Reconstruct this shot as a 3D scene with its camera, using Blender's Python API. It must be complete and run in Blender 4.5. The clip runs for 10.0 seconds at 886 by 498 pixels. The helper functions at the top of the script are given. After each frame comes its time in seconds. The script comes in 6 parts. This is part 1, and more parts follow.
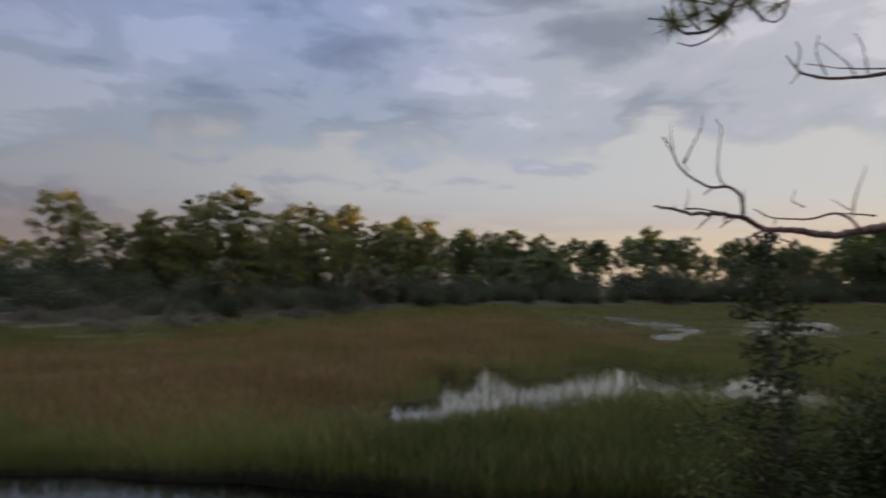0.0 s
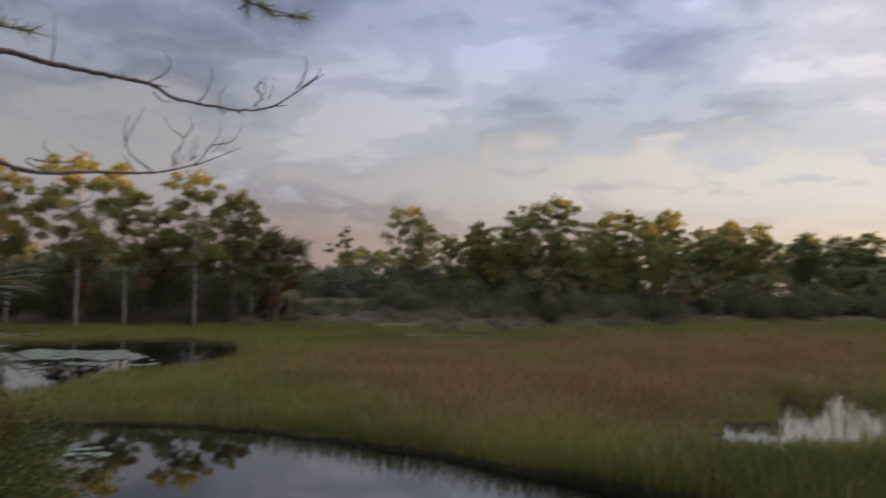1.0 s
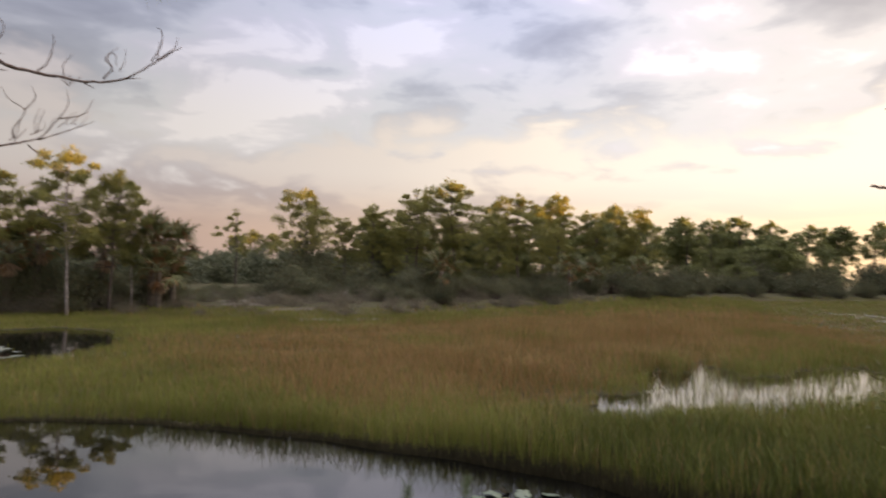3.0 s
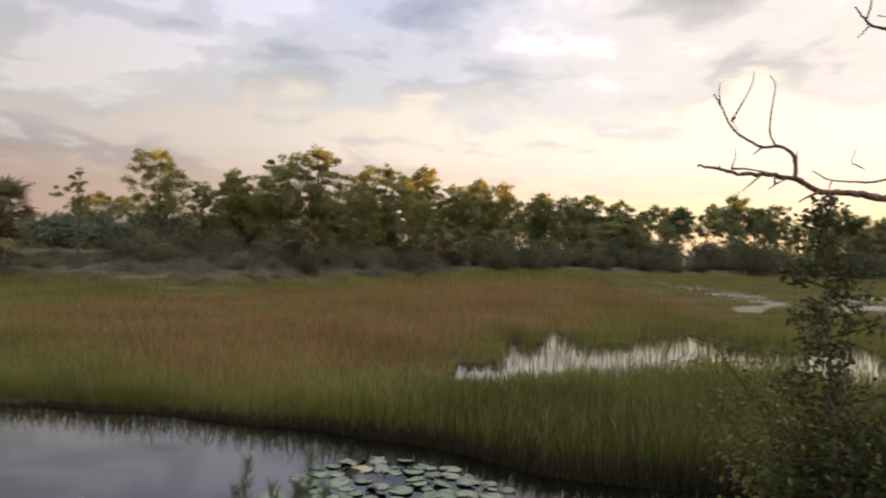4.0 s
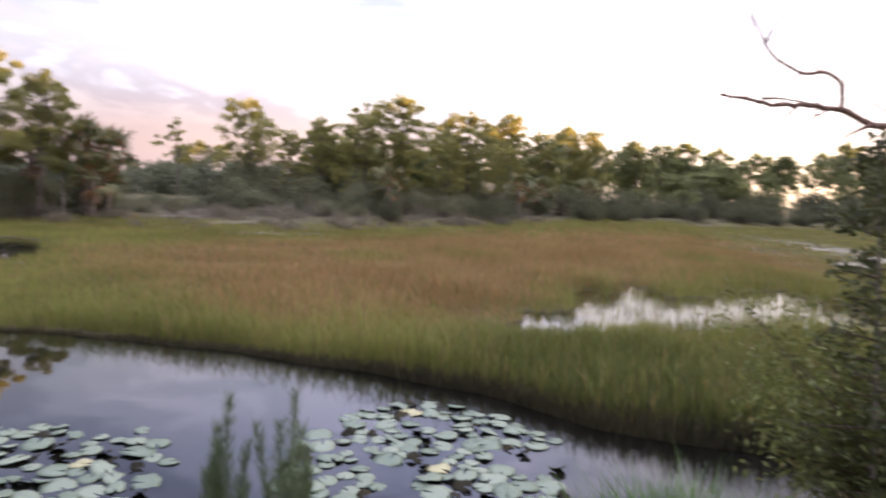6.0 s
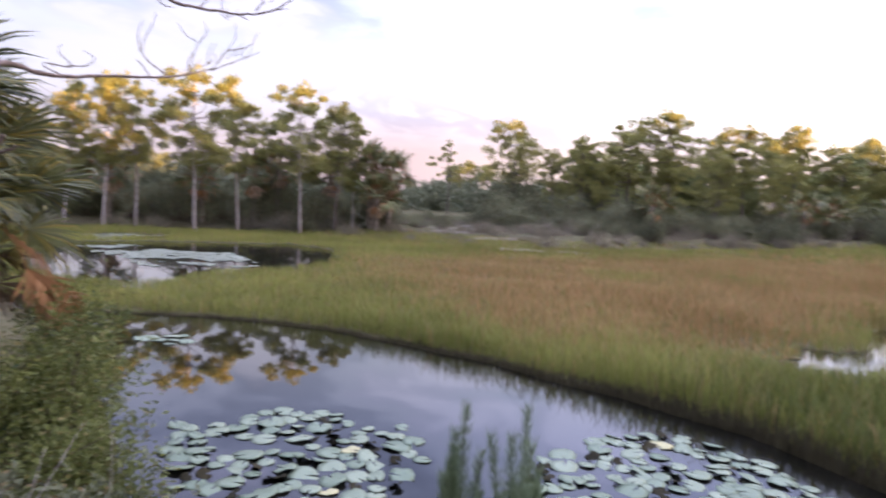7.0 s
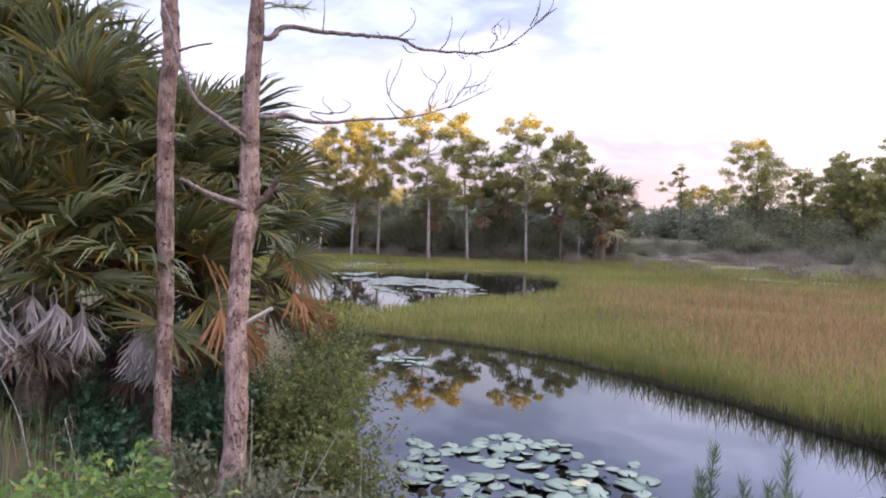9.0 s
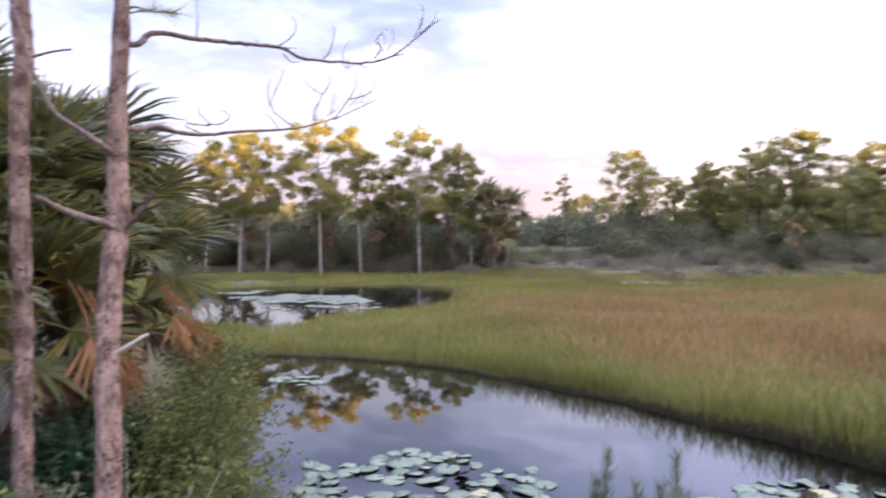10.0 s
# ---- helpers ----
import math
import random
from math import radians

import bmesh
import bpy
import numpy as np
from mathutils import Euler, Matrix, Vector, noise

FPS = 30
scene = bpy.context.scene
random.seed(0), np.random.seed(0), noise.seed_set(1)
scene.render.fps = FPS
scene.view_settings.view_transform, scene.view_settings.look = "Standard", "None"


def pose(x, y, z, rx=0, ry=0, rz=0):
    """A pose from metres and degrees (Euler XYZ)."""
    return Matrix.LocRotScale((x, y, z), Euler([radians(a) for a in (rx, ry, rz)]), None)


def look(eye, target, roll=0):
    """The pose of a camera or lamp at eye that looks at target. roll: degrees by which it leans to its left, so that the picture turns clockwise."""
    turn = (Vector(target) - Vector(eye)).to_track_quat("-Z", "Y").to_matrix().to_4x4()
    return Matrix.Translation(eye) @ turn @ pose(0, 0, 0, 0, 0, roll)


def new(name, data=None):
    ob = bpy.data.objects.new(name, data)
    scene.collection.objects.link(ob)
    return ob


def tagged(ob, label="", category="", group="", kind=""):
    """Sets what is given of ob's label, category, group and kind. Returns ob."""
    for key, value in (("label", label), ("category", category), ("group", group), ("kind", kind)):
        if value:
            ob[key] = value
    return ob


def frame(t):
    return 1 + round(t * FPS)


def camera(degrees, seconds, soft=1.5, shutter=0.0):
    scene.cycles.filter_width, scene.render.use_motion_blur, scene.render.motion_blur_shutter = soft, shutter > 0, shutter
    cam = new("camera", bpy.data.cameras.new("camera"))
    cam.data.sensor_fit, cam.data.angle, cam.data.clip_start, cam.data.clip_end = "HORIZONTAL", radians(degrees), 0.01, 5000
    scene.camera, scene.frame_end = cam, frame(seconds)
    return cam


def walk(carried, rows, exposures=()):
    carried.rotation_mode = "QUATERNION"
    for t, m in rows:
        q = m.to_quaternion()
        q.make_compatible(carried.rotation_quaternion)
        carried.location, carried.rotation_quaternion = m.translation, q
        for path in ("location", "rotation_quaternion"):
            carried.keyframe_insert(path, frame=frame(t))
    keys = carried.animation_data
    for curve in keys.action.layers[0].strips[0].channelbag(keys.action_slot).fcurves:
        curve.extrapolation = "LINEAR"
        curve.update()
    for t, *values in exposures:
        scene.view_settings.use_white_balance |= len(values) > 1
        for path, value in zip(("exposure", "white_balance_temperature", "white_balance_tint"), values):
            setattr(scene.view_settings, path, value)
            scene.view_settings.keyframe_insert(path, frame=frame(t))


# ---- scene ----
cam = camera(66.61, 10.0, soft=2.0, shutter=0.45)
PATH = [
    (0.0, pose(-0.527, -0.163, 2.248, 93.02, -0.69, 1.33)),
    (0.5, pose(-0.596, -0.320, 2.232, 93.56, -1.01, 14.39)),
    (1.0, pose(-0.609, -0.306, 2.253, 93.12, -1.67, 27.71)),
    (1.5, pose(-0.550, -0.355, 2.225, 90.56, -1.42, 35.17)),
    (1.8, pose(-0.538, -0.368, 2.227, 90.52, -1.52, 35.86)),
    (2.0, pose(-0.494, -0.375, 2.230, 91.02, -1.14, 33.48)),
    (2.5, pose(-0.461, -0.320, 2.245, 92.63, -1.22, 25.75)),
    (2.7, pose(-0.443, -0.281, 2.240, 92.77, -1.26, 22.86)),
    (3.8, pose(-0.383, -0.246, 2.220, 89.58, -1.86, 9.95)),
    (4.0, pose(-0.369, -0.202, 2.218, 89.76, -2.23, 7.76)),
    (4.5, pose(-0.279, -0.090, 2.210, 86.80, -0.14, 4.57)),
    (4.7, pose(-0.227, -0.091, 2.208, 85.58, -0.24, 5.66)),
    (5.0, pose(-0.133, -0.088, 2.209, 85.64, -1.54, 5.78)),
    (5.2, pose(-0.092, -0.076, 2.200, 84.09, -2.69, 2.97)),
    (6.3, pose(-0.048, 0.063, 2.191, 85.83, -2.66, 22.20)),
    (6.5, pose(-0.048, 0.091, 2.177, 85.92, -2.60, 26.46)),
    (7.0, pose(0.027, 0.025, 2.212, 85.58, -3.04, 37.11)),
    (7.5, pose(0.039, 0.010, 2.212, 87.68, -3.38, 46.58)),
    (8.0, pose(0.027, 0.006, 2.205, 87.60, -2.37, 52.83)),
    (8.5, pose(0.010, 0.003, 2.203, 87.56, -1.49, 55.00)),
    (9.0, pose(-0.000, 0.000, 2.200, 87.23, -1.88, 56.01)),
    (9.5, pose(-0.024, 0.016, 2.198, 87.22, -0.85, 54.22)),
    (10.0, pose(-0.051, 0.061, 2.197, 88.50, -0.29, 46.93)),
]
EXPOSURES = [(0.0, 0.72, 5950, 10), (0.5, 0.95, 6150, 10), (1.0, 1.23, 6650, 11), (2.0, 1.76, 7350, 11), (2.7, 1.78, 7500, 13), (4.5, 1.70, 7450, 13), (5.2, 2.20, 7150, 17), (6.5, 2.68, 6200, 22), (7.5, 2.85, 5980, 22), (8.5, 2.87, 5980, 22), (10.0, 2.90, 5980, 22)]
walk(cam, PATH, EXPOSURES)

# ---- light ----
ZENITH = 2.0  # how much brighter the overcast is overhead
SUN_YAW, SUN_ELEV = -78.0, 3.4  # degrees to the left of +y, and above the horizon
SUN_DIR = Vector((-math.sin(radians(SUN_YAW)) * math.cos(radians(SUN_ELEV)), math.cos(radians(SUN_YAW)) * math.cos(radians(SUN_ELEV)), math.sin(radians(SUN_ELEV))))


class Nodes:
    """Short hand for building a node tree."""

    def __init__(self, tree):
        self.tree = tree
        tree.nodes.clear()

    def add(self, kind, ins=None):
        node = self.tree.nodes.new(kind)
        for key, value in (ins or {}).items():
            self.put(node.inputs[key], value)
        return node

    def put(self, socket, value):
        if isinstance(value, bpy.types.NodeSocket):
            self.tree.links.new(value, socket)
        else:
            socket.default_value = value

    def math(self, op, a, b=0.0, clamp=False):
        node = self.add("ShaderNodeMath", {0: a, 1: b})
        node.operation, node.use_clamp = op, clamp
        return node.outputs[0]

    def vmath(self, op, a, b=(0, 0, 0), out=0):
        node = self.add("ShaderNodeVectorMath")
        node.operation = op
        self.put(node.inputs[0], a)
        self.put(node.inputs[1], b)
        return node.outputs[out]

    def scaled(self, vec, by):
        node = self.add("ShaderNodeVectorMath")
        node.operation = "SCALE"
        self.put(node.inputs[0], vec)
        self.put(node.inputs[3], by)
        return node.outputs[0]

    def smooth(self, value, lo, hi):
        node = self.add("ShaderNodeMapRange", {0: value, 1: lo, 2: hi, 3: 0.0, 4: 1.0})
        node.interpolation_type = "SMOOTHSTEP"
        return node.outputs[0]

    def mix(self, fac, a, b):
        node = self.add("ShaderNodeMix", {0: fac})
        node.data_type = "RGBA"
        self.put(node.inputs[6], a)
        self.put(node.inputs[7], b)
        return node.outputs[2]

    def ramp(self, fac, stops):
        node = self.add("ShaderNodeValToRGB", {0: fac})
        el = node.color_ramp.elements
        while len(el) < len(stops):
            el.new(0.5)
        for e, (pos, col) in zip(el, stops):
            e.position, e.color = pos, (*col, 1)
        return node.outputs[0]

    def noise(self, vec, scale, detail=4.0, rough=0.5, distort=0.0):
        return self.add("ShaderNodeTexNoise", {"Vector": vec, "Scale": scale, "Detail": detail, "Roughness": rough, "Distortion": distort}).outputs[0]


def rgba(c):
    return (*c, 1.0)


def make_world():
    world = bpy.data.worlds.new("evening_sky")
    scene.world = world
    world.use_nodes = True
    n = Nodes(world.node_tree)
    way = n.vmath("NORMALIZE", n.add("ShaderNodeTexCoord").outputs["Generated"])
    sep = n.add("ShaderNodeSeparateXYZ", {0: way})
    up = n.math("MAXIMUM", sep.outputs[2], 0.0)
    flat = n.add("ShaderNodeCombineXYZ", {0: sep.outputs[0], 1: sep.outputs[1]}).outputs[0]
    level = n.vmath("NORMALIZE", flat)
    side = n.vmath("DOT_PRODUCT", level, (math.sin(radians(48)), math.cos(radians(48)), 0.0), out=1)
    ahead = n.math("ADD", n.math("MULTIPLY", side, 0.5), 0.5)
    # long flat-bottomed heaps of cloud, a finer break-up, and soft bars low down
    heaps = n.noise(n.add("ShaderNodeMapping", {"Vector": way, "Scale": (1.0, 1.0, 2.5), "Location": (4.1, 0.7, 2.2), "Rotation": (radians(5), radians(-4), 0)}).outputs[0], 2.7, 5.0, 0.50, 0.35)
    lumps = n.noise(n.add("ShaderNodeMapping", {"Vector": way, "Scale": (1.0, 1.0, 2.6), "Location": (1.3, 5.2, 0.4)}).outputs[0], 7.5, 5.0, 0.52, 0.35)
    bars = n.noise(n.add("ShaderNodeMapping", {"Vector": way, "Scale": (1.6, 1.6, 9.0), "Location": (0.3, 1.7, 0.2)}).outputs[0], 2.4, 4.0, 0.5, 0.5)
    mass = n.math("ADD", n.math("MULTIPLY", heaps, 0.58), n.math("MULTIPLY", lumps, 0.42))
    # colours by bearing, from the side away from the sun to the side towards it, at three heights
    high = n.ramp(ahead, [(0.0, (0.95, 0.98, 1.02)), (0.12, (0.54, 0.57, 0.64)), (0.39, (0.58, 0.62, 0.69)), (0.52, (0.68, 0.73, 0.80)), (0.65, (0.82, 0.89, 0.99)), (0.77, (0.92, 0.99, 1.12)), (0.84, (1.08, 1.12, 1.22)), (0.94, (1.22, 1.20, 1.25)), (1.0, (1.30, 1.26, 1.24))])
    mid = n.ramp(ahead, [(0.0, (1.0, 0.98, 1.0)), (0.12, (0.54, 0.55, 0.60)), (0.39, (0.68, 0.67, 0.71)), (0.52, (0.80, 0.77, 0.80)), (0.65, (1.00, 0.96, 0.95)), (0.77, (1.34, 1.27, 1.20)), (0.84, (1.42, 1.36, 1.30)), (0.94, (1.62, 1.52, 1.40)), (1.0, (1.75, 1.60, 1.42))])
    low = n.ramp(ahead, [(0.0, (0.80, 0.74, 0.76)), (0.12, (0.50, 0.47, 0.50)), (0.39, (0.60, 0.50, 0.50)), (0.52, (0.66, 0.51, 0.48)), (0.65, (0.92, 0.73, 0.63)), (0.77, (1.20, 0.98, 0.80)), (0.84, (1.45, 1.20, 0.98)), (0.94, (1.85, 1.50, 1.15)), (1.0, (2.0, 1.55, 1.10))])
    low = n.mix(n.math("MULTIPLY", n.smooth(bars, 0.47, 0.60), 0.45), low, n.vmath("MULTIPLY", low, (0.72, 0.70, 0.82)))
    colour = n.mix(n.smooth(up, 0.05, 0.15), low, mid)
    # the open bright band below has a ragged upper edge
    edge = n.math("ADD", up, n.math("MULTIPLY", n.math("SUBTRACT", mass, 0.5), 0.62))
    deck = n.vmath("MULTIPLY", high, n.ramp(mass, [(0.38, (0.62, 0.63, 0.67)), (0.45, (0.78, 0.79, 0.82)), (0.49, (0.96, 0.96, 0.97)), (0.53, (1.18, 1.16, 1.13)), (0.60, (1.80, 1.70, 1.56))]))
    colour = n.mix(n.smooth(edge, 0.155, 0.225), colour, deck)
    # the deck turns bluer with height, away from the sun
    blue = n.math("MULTIPLY", n.math("MULTIPLY", n.smooth(up, 0.18, 0.38), 0.85), n.math("SUBTRACT", 1.0, n.smooth(ahead, 0.72, 0.92)))
    colour = n.mix(blue, colour, n.vmath("MULTIPLY", colour, (0.88, 0.95, 1.24)))
    # grey undersides that float in the bright band
    shade = n.math("MULTIPLY", n.smooth(n.math("ADD", n.math("MULTIPLY", lumps, 0.45), n.math("MULTIPLY", heaps, 0.55)), 0.50, 0.57), n.smooth(up, 0.05, 0.11))
    colour = n.mix(n.math("MULTIPLY", shade, 0.75), colour, n.vmath("MULTIPLY", colour, (0.70, 0.70, 0.77)))
    # an overcast sky grows brighter towards the zenith
    colour = n.scaled(colour, n.math("ADD", 1.0, n.math("MULTIPLY", n.smooth(up, 0.40, 0.95), ZENITH)))
    glow = n.math("POWER", n.math("MAXIMUM", n.vmath("DOT_PRODUCT", way, tuple(SUN_DIR), out=1), 0.0), 14.0)
    colour = n.vmath("ADD", colour, n.scaled((0.75, 0.45, 0.15), n.math("MULTIPLY", glow, n.math("SUBTRACT", 1.0, n.smooth(up, 0.05, 0.22)))))
    rim = n.math("MULTIPLY", n.math("SUBTRACT", 1.0, n.smooth(up, 0.02, 0.11)), n.smooth(ahead, 0.72, 0.97))
    colour = n.mix(n.math("MULTIPLY", rim, 0.7), colour, rgba((2.1, 1.48, 0.82)))
    sky = n.add("ShaderNodeTexSky")
    sky.sky_type, sky.sun_disc = "NISHITA", False
    sky.sun_elevation, sky.sun_rotation = radians(SUN_ELEV), radians(-SUN_YAW)
    a = n.add("ShaderNodeBackground", {0: sky.outputs[0], 1: 0.004})
    b = n.add("ShaderNodeBackground", {0: colour, 1: 0.215})
    both = n.add("ShaderNodeAddShader", {0: a.outputs[0], 1: b.outputs[0]})
    n.add("ShaderNodeOutputWorld", {0: both.outputs[0]})


make_world()
lamp = bpy.data.lights.new("sun", "SUN")
lamp.energy, lamp.angle, lamp.color = 5.0, radians(0.6), (1.0, 0.57, 0.14)
new("sun", lamp).matrix_world = look(SUN_DIR * 300, (0, 0, 0))


# ---- materials ----
def material(name):
    mat = bpy.data.materials.new(name)
    mat.use_nodes = True
    return mat, Nodes(mat.node_tree)


def leaf_material(name, dark, light, rough=0.55, clear=0.25, patch=0.5, dead=None, deadness=0.0, vary=0.45):
    """Leaves: a shade for each leaf, a shade for each plant, patches over the plant, and light passing through."""
    mat, n = material(name)
    each = n.add("ShaderNodeNewGeometry").outputs["Random Per Island"]
    plant = n.add("ShaderNodeObjectInfo").outputs["Random"]
    place = n.add("ShaderNodeTexCoord").outputs["Object"]
    field = n.noise(place, patch, 3.0, 0.6)
    f = n.math("ADD", n.math("MULTIPLY", each, vary), n.math("MULTIPLY", plant, 0.25))
    f = n.math("ADD", f, n.math("MULTIPLY", n.smooth(field, 0.3, 0.7), 0.85 - vary), clamp=True)
    col = n.mix(f, rgba(dark), rgba(light))
    if dead:
        turn = n.math("FRACT", n.math("MULTIPLY", each, 17.31))
        col = n.mix(n.math("LESS_THAN", turn, deadness), col, rgba(dead))
    p = n.add("ShaderNodeBsdfPrincipled", {"Base Color": col, "Roughness": rough, "IOR": 1.4, "Specular IOR Level": 0.35})
    tr = n.add("ShaderNodeBsdfTranslucent", {0: col})
    m = n.add("ShaderNodeMixShader", {0: clear, 1: p.outputs[0], 2: tr.outputs[0]})
    n.add("ShaderNodeOutputMaterial", {0: m.outputs[0]})
    return mat


def bark_material(name, deep, plate, flake, size=22.0, tall=0.32):
    mat, n = material(name)
    place = n.add("ShaderNodeTexCoord").outputs["Object"]
    v = n.add("ShaderNodeMapping", {"Vector": place, "Scale": (1.0, 1.0, tall)}).outputs[0]
    warp = n.noise(place, 9.0, 3.0, 0.6)
    v2 = n.vmath("ADD", v, n.scaled(n.add("ShaderNodeTexNoise", {"Vector": place, "Scale": 14.0, "Detail": 3.0}).outputs[1], 0.07))
    edges = n.add("ShaderNodeTexVoronoi", {"Vector": v2, "Scale": size})
    edges.feature = "DISTANCE_TO_EDGE"
    cell = edges.outputs["Distance"]
    tone = n.add("ShaderNodeTexVoronoi", {"Vector": v2, "Scale": size}).outputs["Color"]
    tone = n.add("ShaderNodeSeparateColor", {0: tone}).outputs[0]
    grain = n.noise(place, 110.0, 5.0, 0.7)
    streak = n.noise(n.add("ShaderNodeMapping", {"Vector": place, "Scale": (1.0, 1.0, 0.16)}).outputs[0], size * 1.6, 5.0, 0.65, 0.6)
    col = n.mix(n.math("ADD", n.math("MULTIPLY", tone, 0.45), n.math("MULTIPLY", n.smooth(streak, 0.35, 0.65), 0.55)), rgba(plate), rgba(flake))
    col = n.mix(n.math("MULTIPLY", n.smooth(warp, 0.42, 0.66), 0.75), col, rgba([c * 0.45 for c in plate]))
    col = n.mix(n.math("MULTIPLY", n.smooth(grain, 0.40, 0.70), 0.45), col, rgba(deep))
    broken = n.smooth(n.noise(place, 26.0, 3.0, 0.6), 0.42, 0.60)
    crack = n.math("MULTIPLY", n.math("SUBTRACT", 1.0, n.smooth(cell, 0.0, 0.085)), broken)
    col = n.mix(crack, col, rgba(deep))
    height = n.math("ADD", n.math("MULTIPLY", n.math("SUBTRACT", 1.0, crack), 0.5), n.math("ADD", n.math("MULTIPLY", grain, 0.3), n.math("MULTIPLY", streak, 0.7)))
    bump = n.add("ShaderNodeBump", {"Strength": 0.9, "Distance": 0.014, "Height": height})
    p = n.add("ShaderNodeBsdfPrincipled", {"Base Color": col, "Roughness": 0.9, "Normal": bump.outputs[0], "Specular IOR Level": 0.2})
    n.add("ShaderNodeOutputMaterial", {0: p.outputs[0]})
    return mat


def twig_material(name, a, b, rough=0.85):
    mat, n = material(name)
    place = n.add("ShaderNodeTexCoord").outputs["Object"]
    f = n.noise(n.add("ShaderNodeMapping", {"Vector": place, "Scale": (6, 6, 2)}).outputs[0], 9.0, 4.0, 0.65)
    col = n.mix(n.smooth(f, 0.3, 0.7), rgba(a), rgba(b))
    bump = n.add("ShaderNodeBump", {"Strength": 0.5, "Distance": 0.004, "Height": n.noise(place, 120.0, 3.0)})
    p = n.add("ShaderNodeBsdfPrincipled", {"Base Color": col, "Roughness": rough, "Normal": bump.outputs[0], "Specular IOR Level": 0.2})
    n.add("ShaderNodeOutputMaterial", {0: p.outputs[0]})
    return mat


def ground_material():
    mat, n = material("marsh_ground")
    place = n.add("ShaderNodeTexCoord").outputs["Object"]
    a = n.noise(place, 0.35, 5.0, 0.6)
    b = n.noise(place, 6.0, 5.0, 0.65)
    c = n.noise(place, 60.0, 3.0, 0.6)
    col = n.mix(n.smooth(a, 0.35, 0.65), rgba((0.075, 0.062, 0.030)), rgba((0.085, 0.088, 0.036)))
    col = n.mix(n.smooth(b, 0.4, 0.7), col, rgba((0.13, 0.105, 0.055)))
    col = n.mix(n.math("MULTIPLY", c, 0.5), col, rgba((0.03, 0.026, 0.016)))
    h = n.math("ADD", n.math("MULTIPLY", b, 0.6), n.math("MULTIPLY", c, 0.4))
    bump = n.add("ShaderNodeBump", {"Strength": 0.7, "Distance": 0.06, "Height": h})
    p = n.add("ShaderNodeBsdfPrincipled", {"Base Color": col, "Roughness": 0.95, "Normal": bump.outputs[0], "Specular IOR Level": 0.15})
    n.add("ShaderNodeOutputMaterial", {0: p.outputs[0]})
    return mat


def water_material():
    mat, n = material("dark_water")
    place = n.add("ShaderNodeTexCoord").outputs["Object"]
    ripple = n.noise(n.add("ShaderNodeMapping", {"Vector": place, "Scale": (0.6, 1.6, 1.0), "Rotation": (0, 0, radians(20))}).outputs[0], 1.6, 2.0, 0.4)
    fine = n.noise(place, 11.0, 2.0, 0.5)
    h = n.math("ADD", n.math("MULTIPLY", ripple, 0.8), n.math("MULTIPLY", fine, 0.06))
    where = n.add("ShaderNodeSeparateXYZ", {0: place})
    open_marsh = n.math("MULTIPLY", n.smooth(where.outputs[0], -6.0, 3.0), n.smooth(where.outputs[1], 10.0, 26.0))
    bump = n.add("ShaderNodeBump", {"Strength": n.math("ADD", 0.03, n.math("MULTIPLY", open_marsh, 0.5)), "Distance": 0.05, "Height": h})
    # wind ruffles the far open pools
    ruffled = n.math("MULTIPLY", n.smooth(where.outputs[0], 4.0, 8.0), n.smooth(where.outputs[1], 21.0, 28.0))
    film = n.noise(place, 0.7, 5.0, 0.6)
    col = n.mix(n.smooth(film, 0.45, 0.7), rgba((0.004, 0.004, 0.003)), rgba((0.010, 0.009, 0.007)))
    p = n.add("ShaderNodeBsdfPrincipled", {"Base Color": col, "Roughness": n.math("ADD", 0.008, n.math("MULTIPLY", ruffled, 0.22)), "IOR": 1.7, "Normal": bump.outputs[0]})
    n.add("ShaderNodeOutputMaterial", {0: p.outputs[0]})
    return mat


def pad_material(name, a, b, rough=0.55, gloss=0.3):
    mat, n = material(name)
    place = n.add("ShaderNodeTexCoord").outputs["Object"]
    one = n.add("ShaderNodeObjectInfo").outputs["Random"]
    fan = n.add("ShaderNodeTexGradient", {0: place})
    fan.gradient_type = "RADIAL"
    vein = fan.outputs[1]
    ray = n.math("ABSOLUTE", n.math("SINE", n.math("MULTIPLY", vein, 56.0)))
    spot = n.noise(place, 14.0, 4.0, 0.6)
    col = n.mix(n.math("ADD", n.math("MULTIPLY", one, 0.7), n.math("MULTIPLY", spot, 0.3)), rgba(a), rgba(b))
    col = n.mix(n.math("MULTIPLY", n.math("SUBTRACT", 1.0, n.smooth(ray, 0.0, 0.35)), 0.25), col, rgba([min(1, c * 1.35) for c in b]))
    col = n.mix(n.math("MULTIPLY", n.smooth(spot, 0.6, 0.72), 0.6), col, rgba((0.14, 0.11, 0.04)))
    bump = n.add("ShaderNodeBump", {"Strength": 0.3, "Distance": 0.004, "Height": n.math("ADD", spot, n.math("MULTIPLY", ray, -0.3))})
    p = n.add("ShaderNodeBsdfPrincipled", {"Base Color": col, "Roughness": rough, "Specular IOR Level": gloss, "Normal": bump.outputs[0]})
    n.add("ShaderNodeOutputMaterial", {0: p.outputs[0]})
    return mat


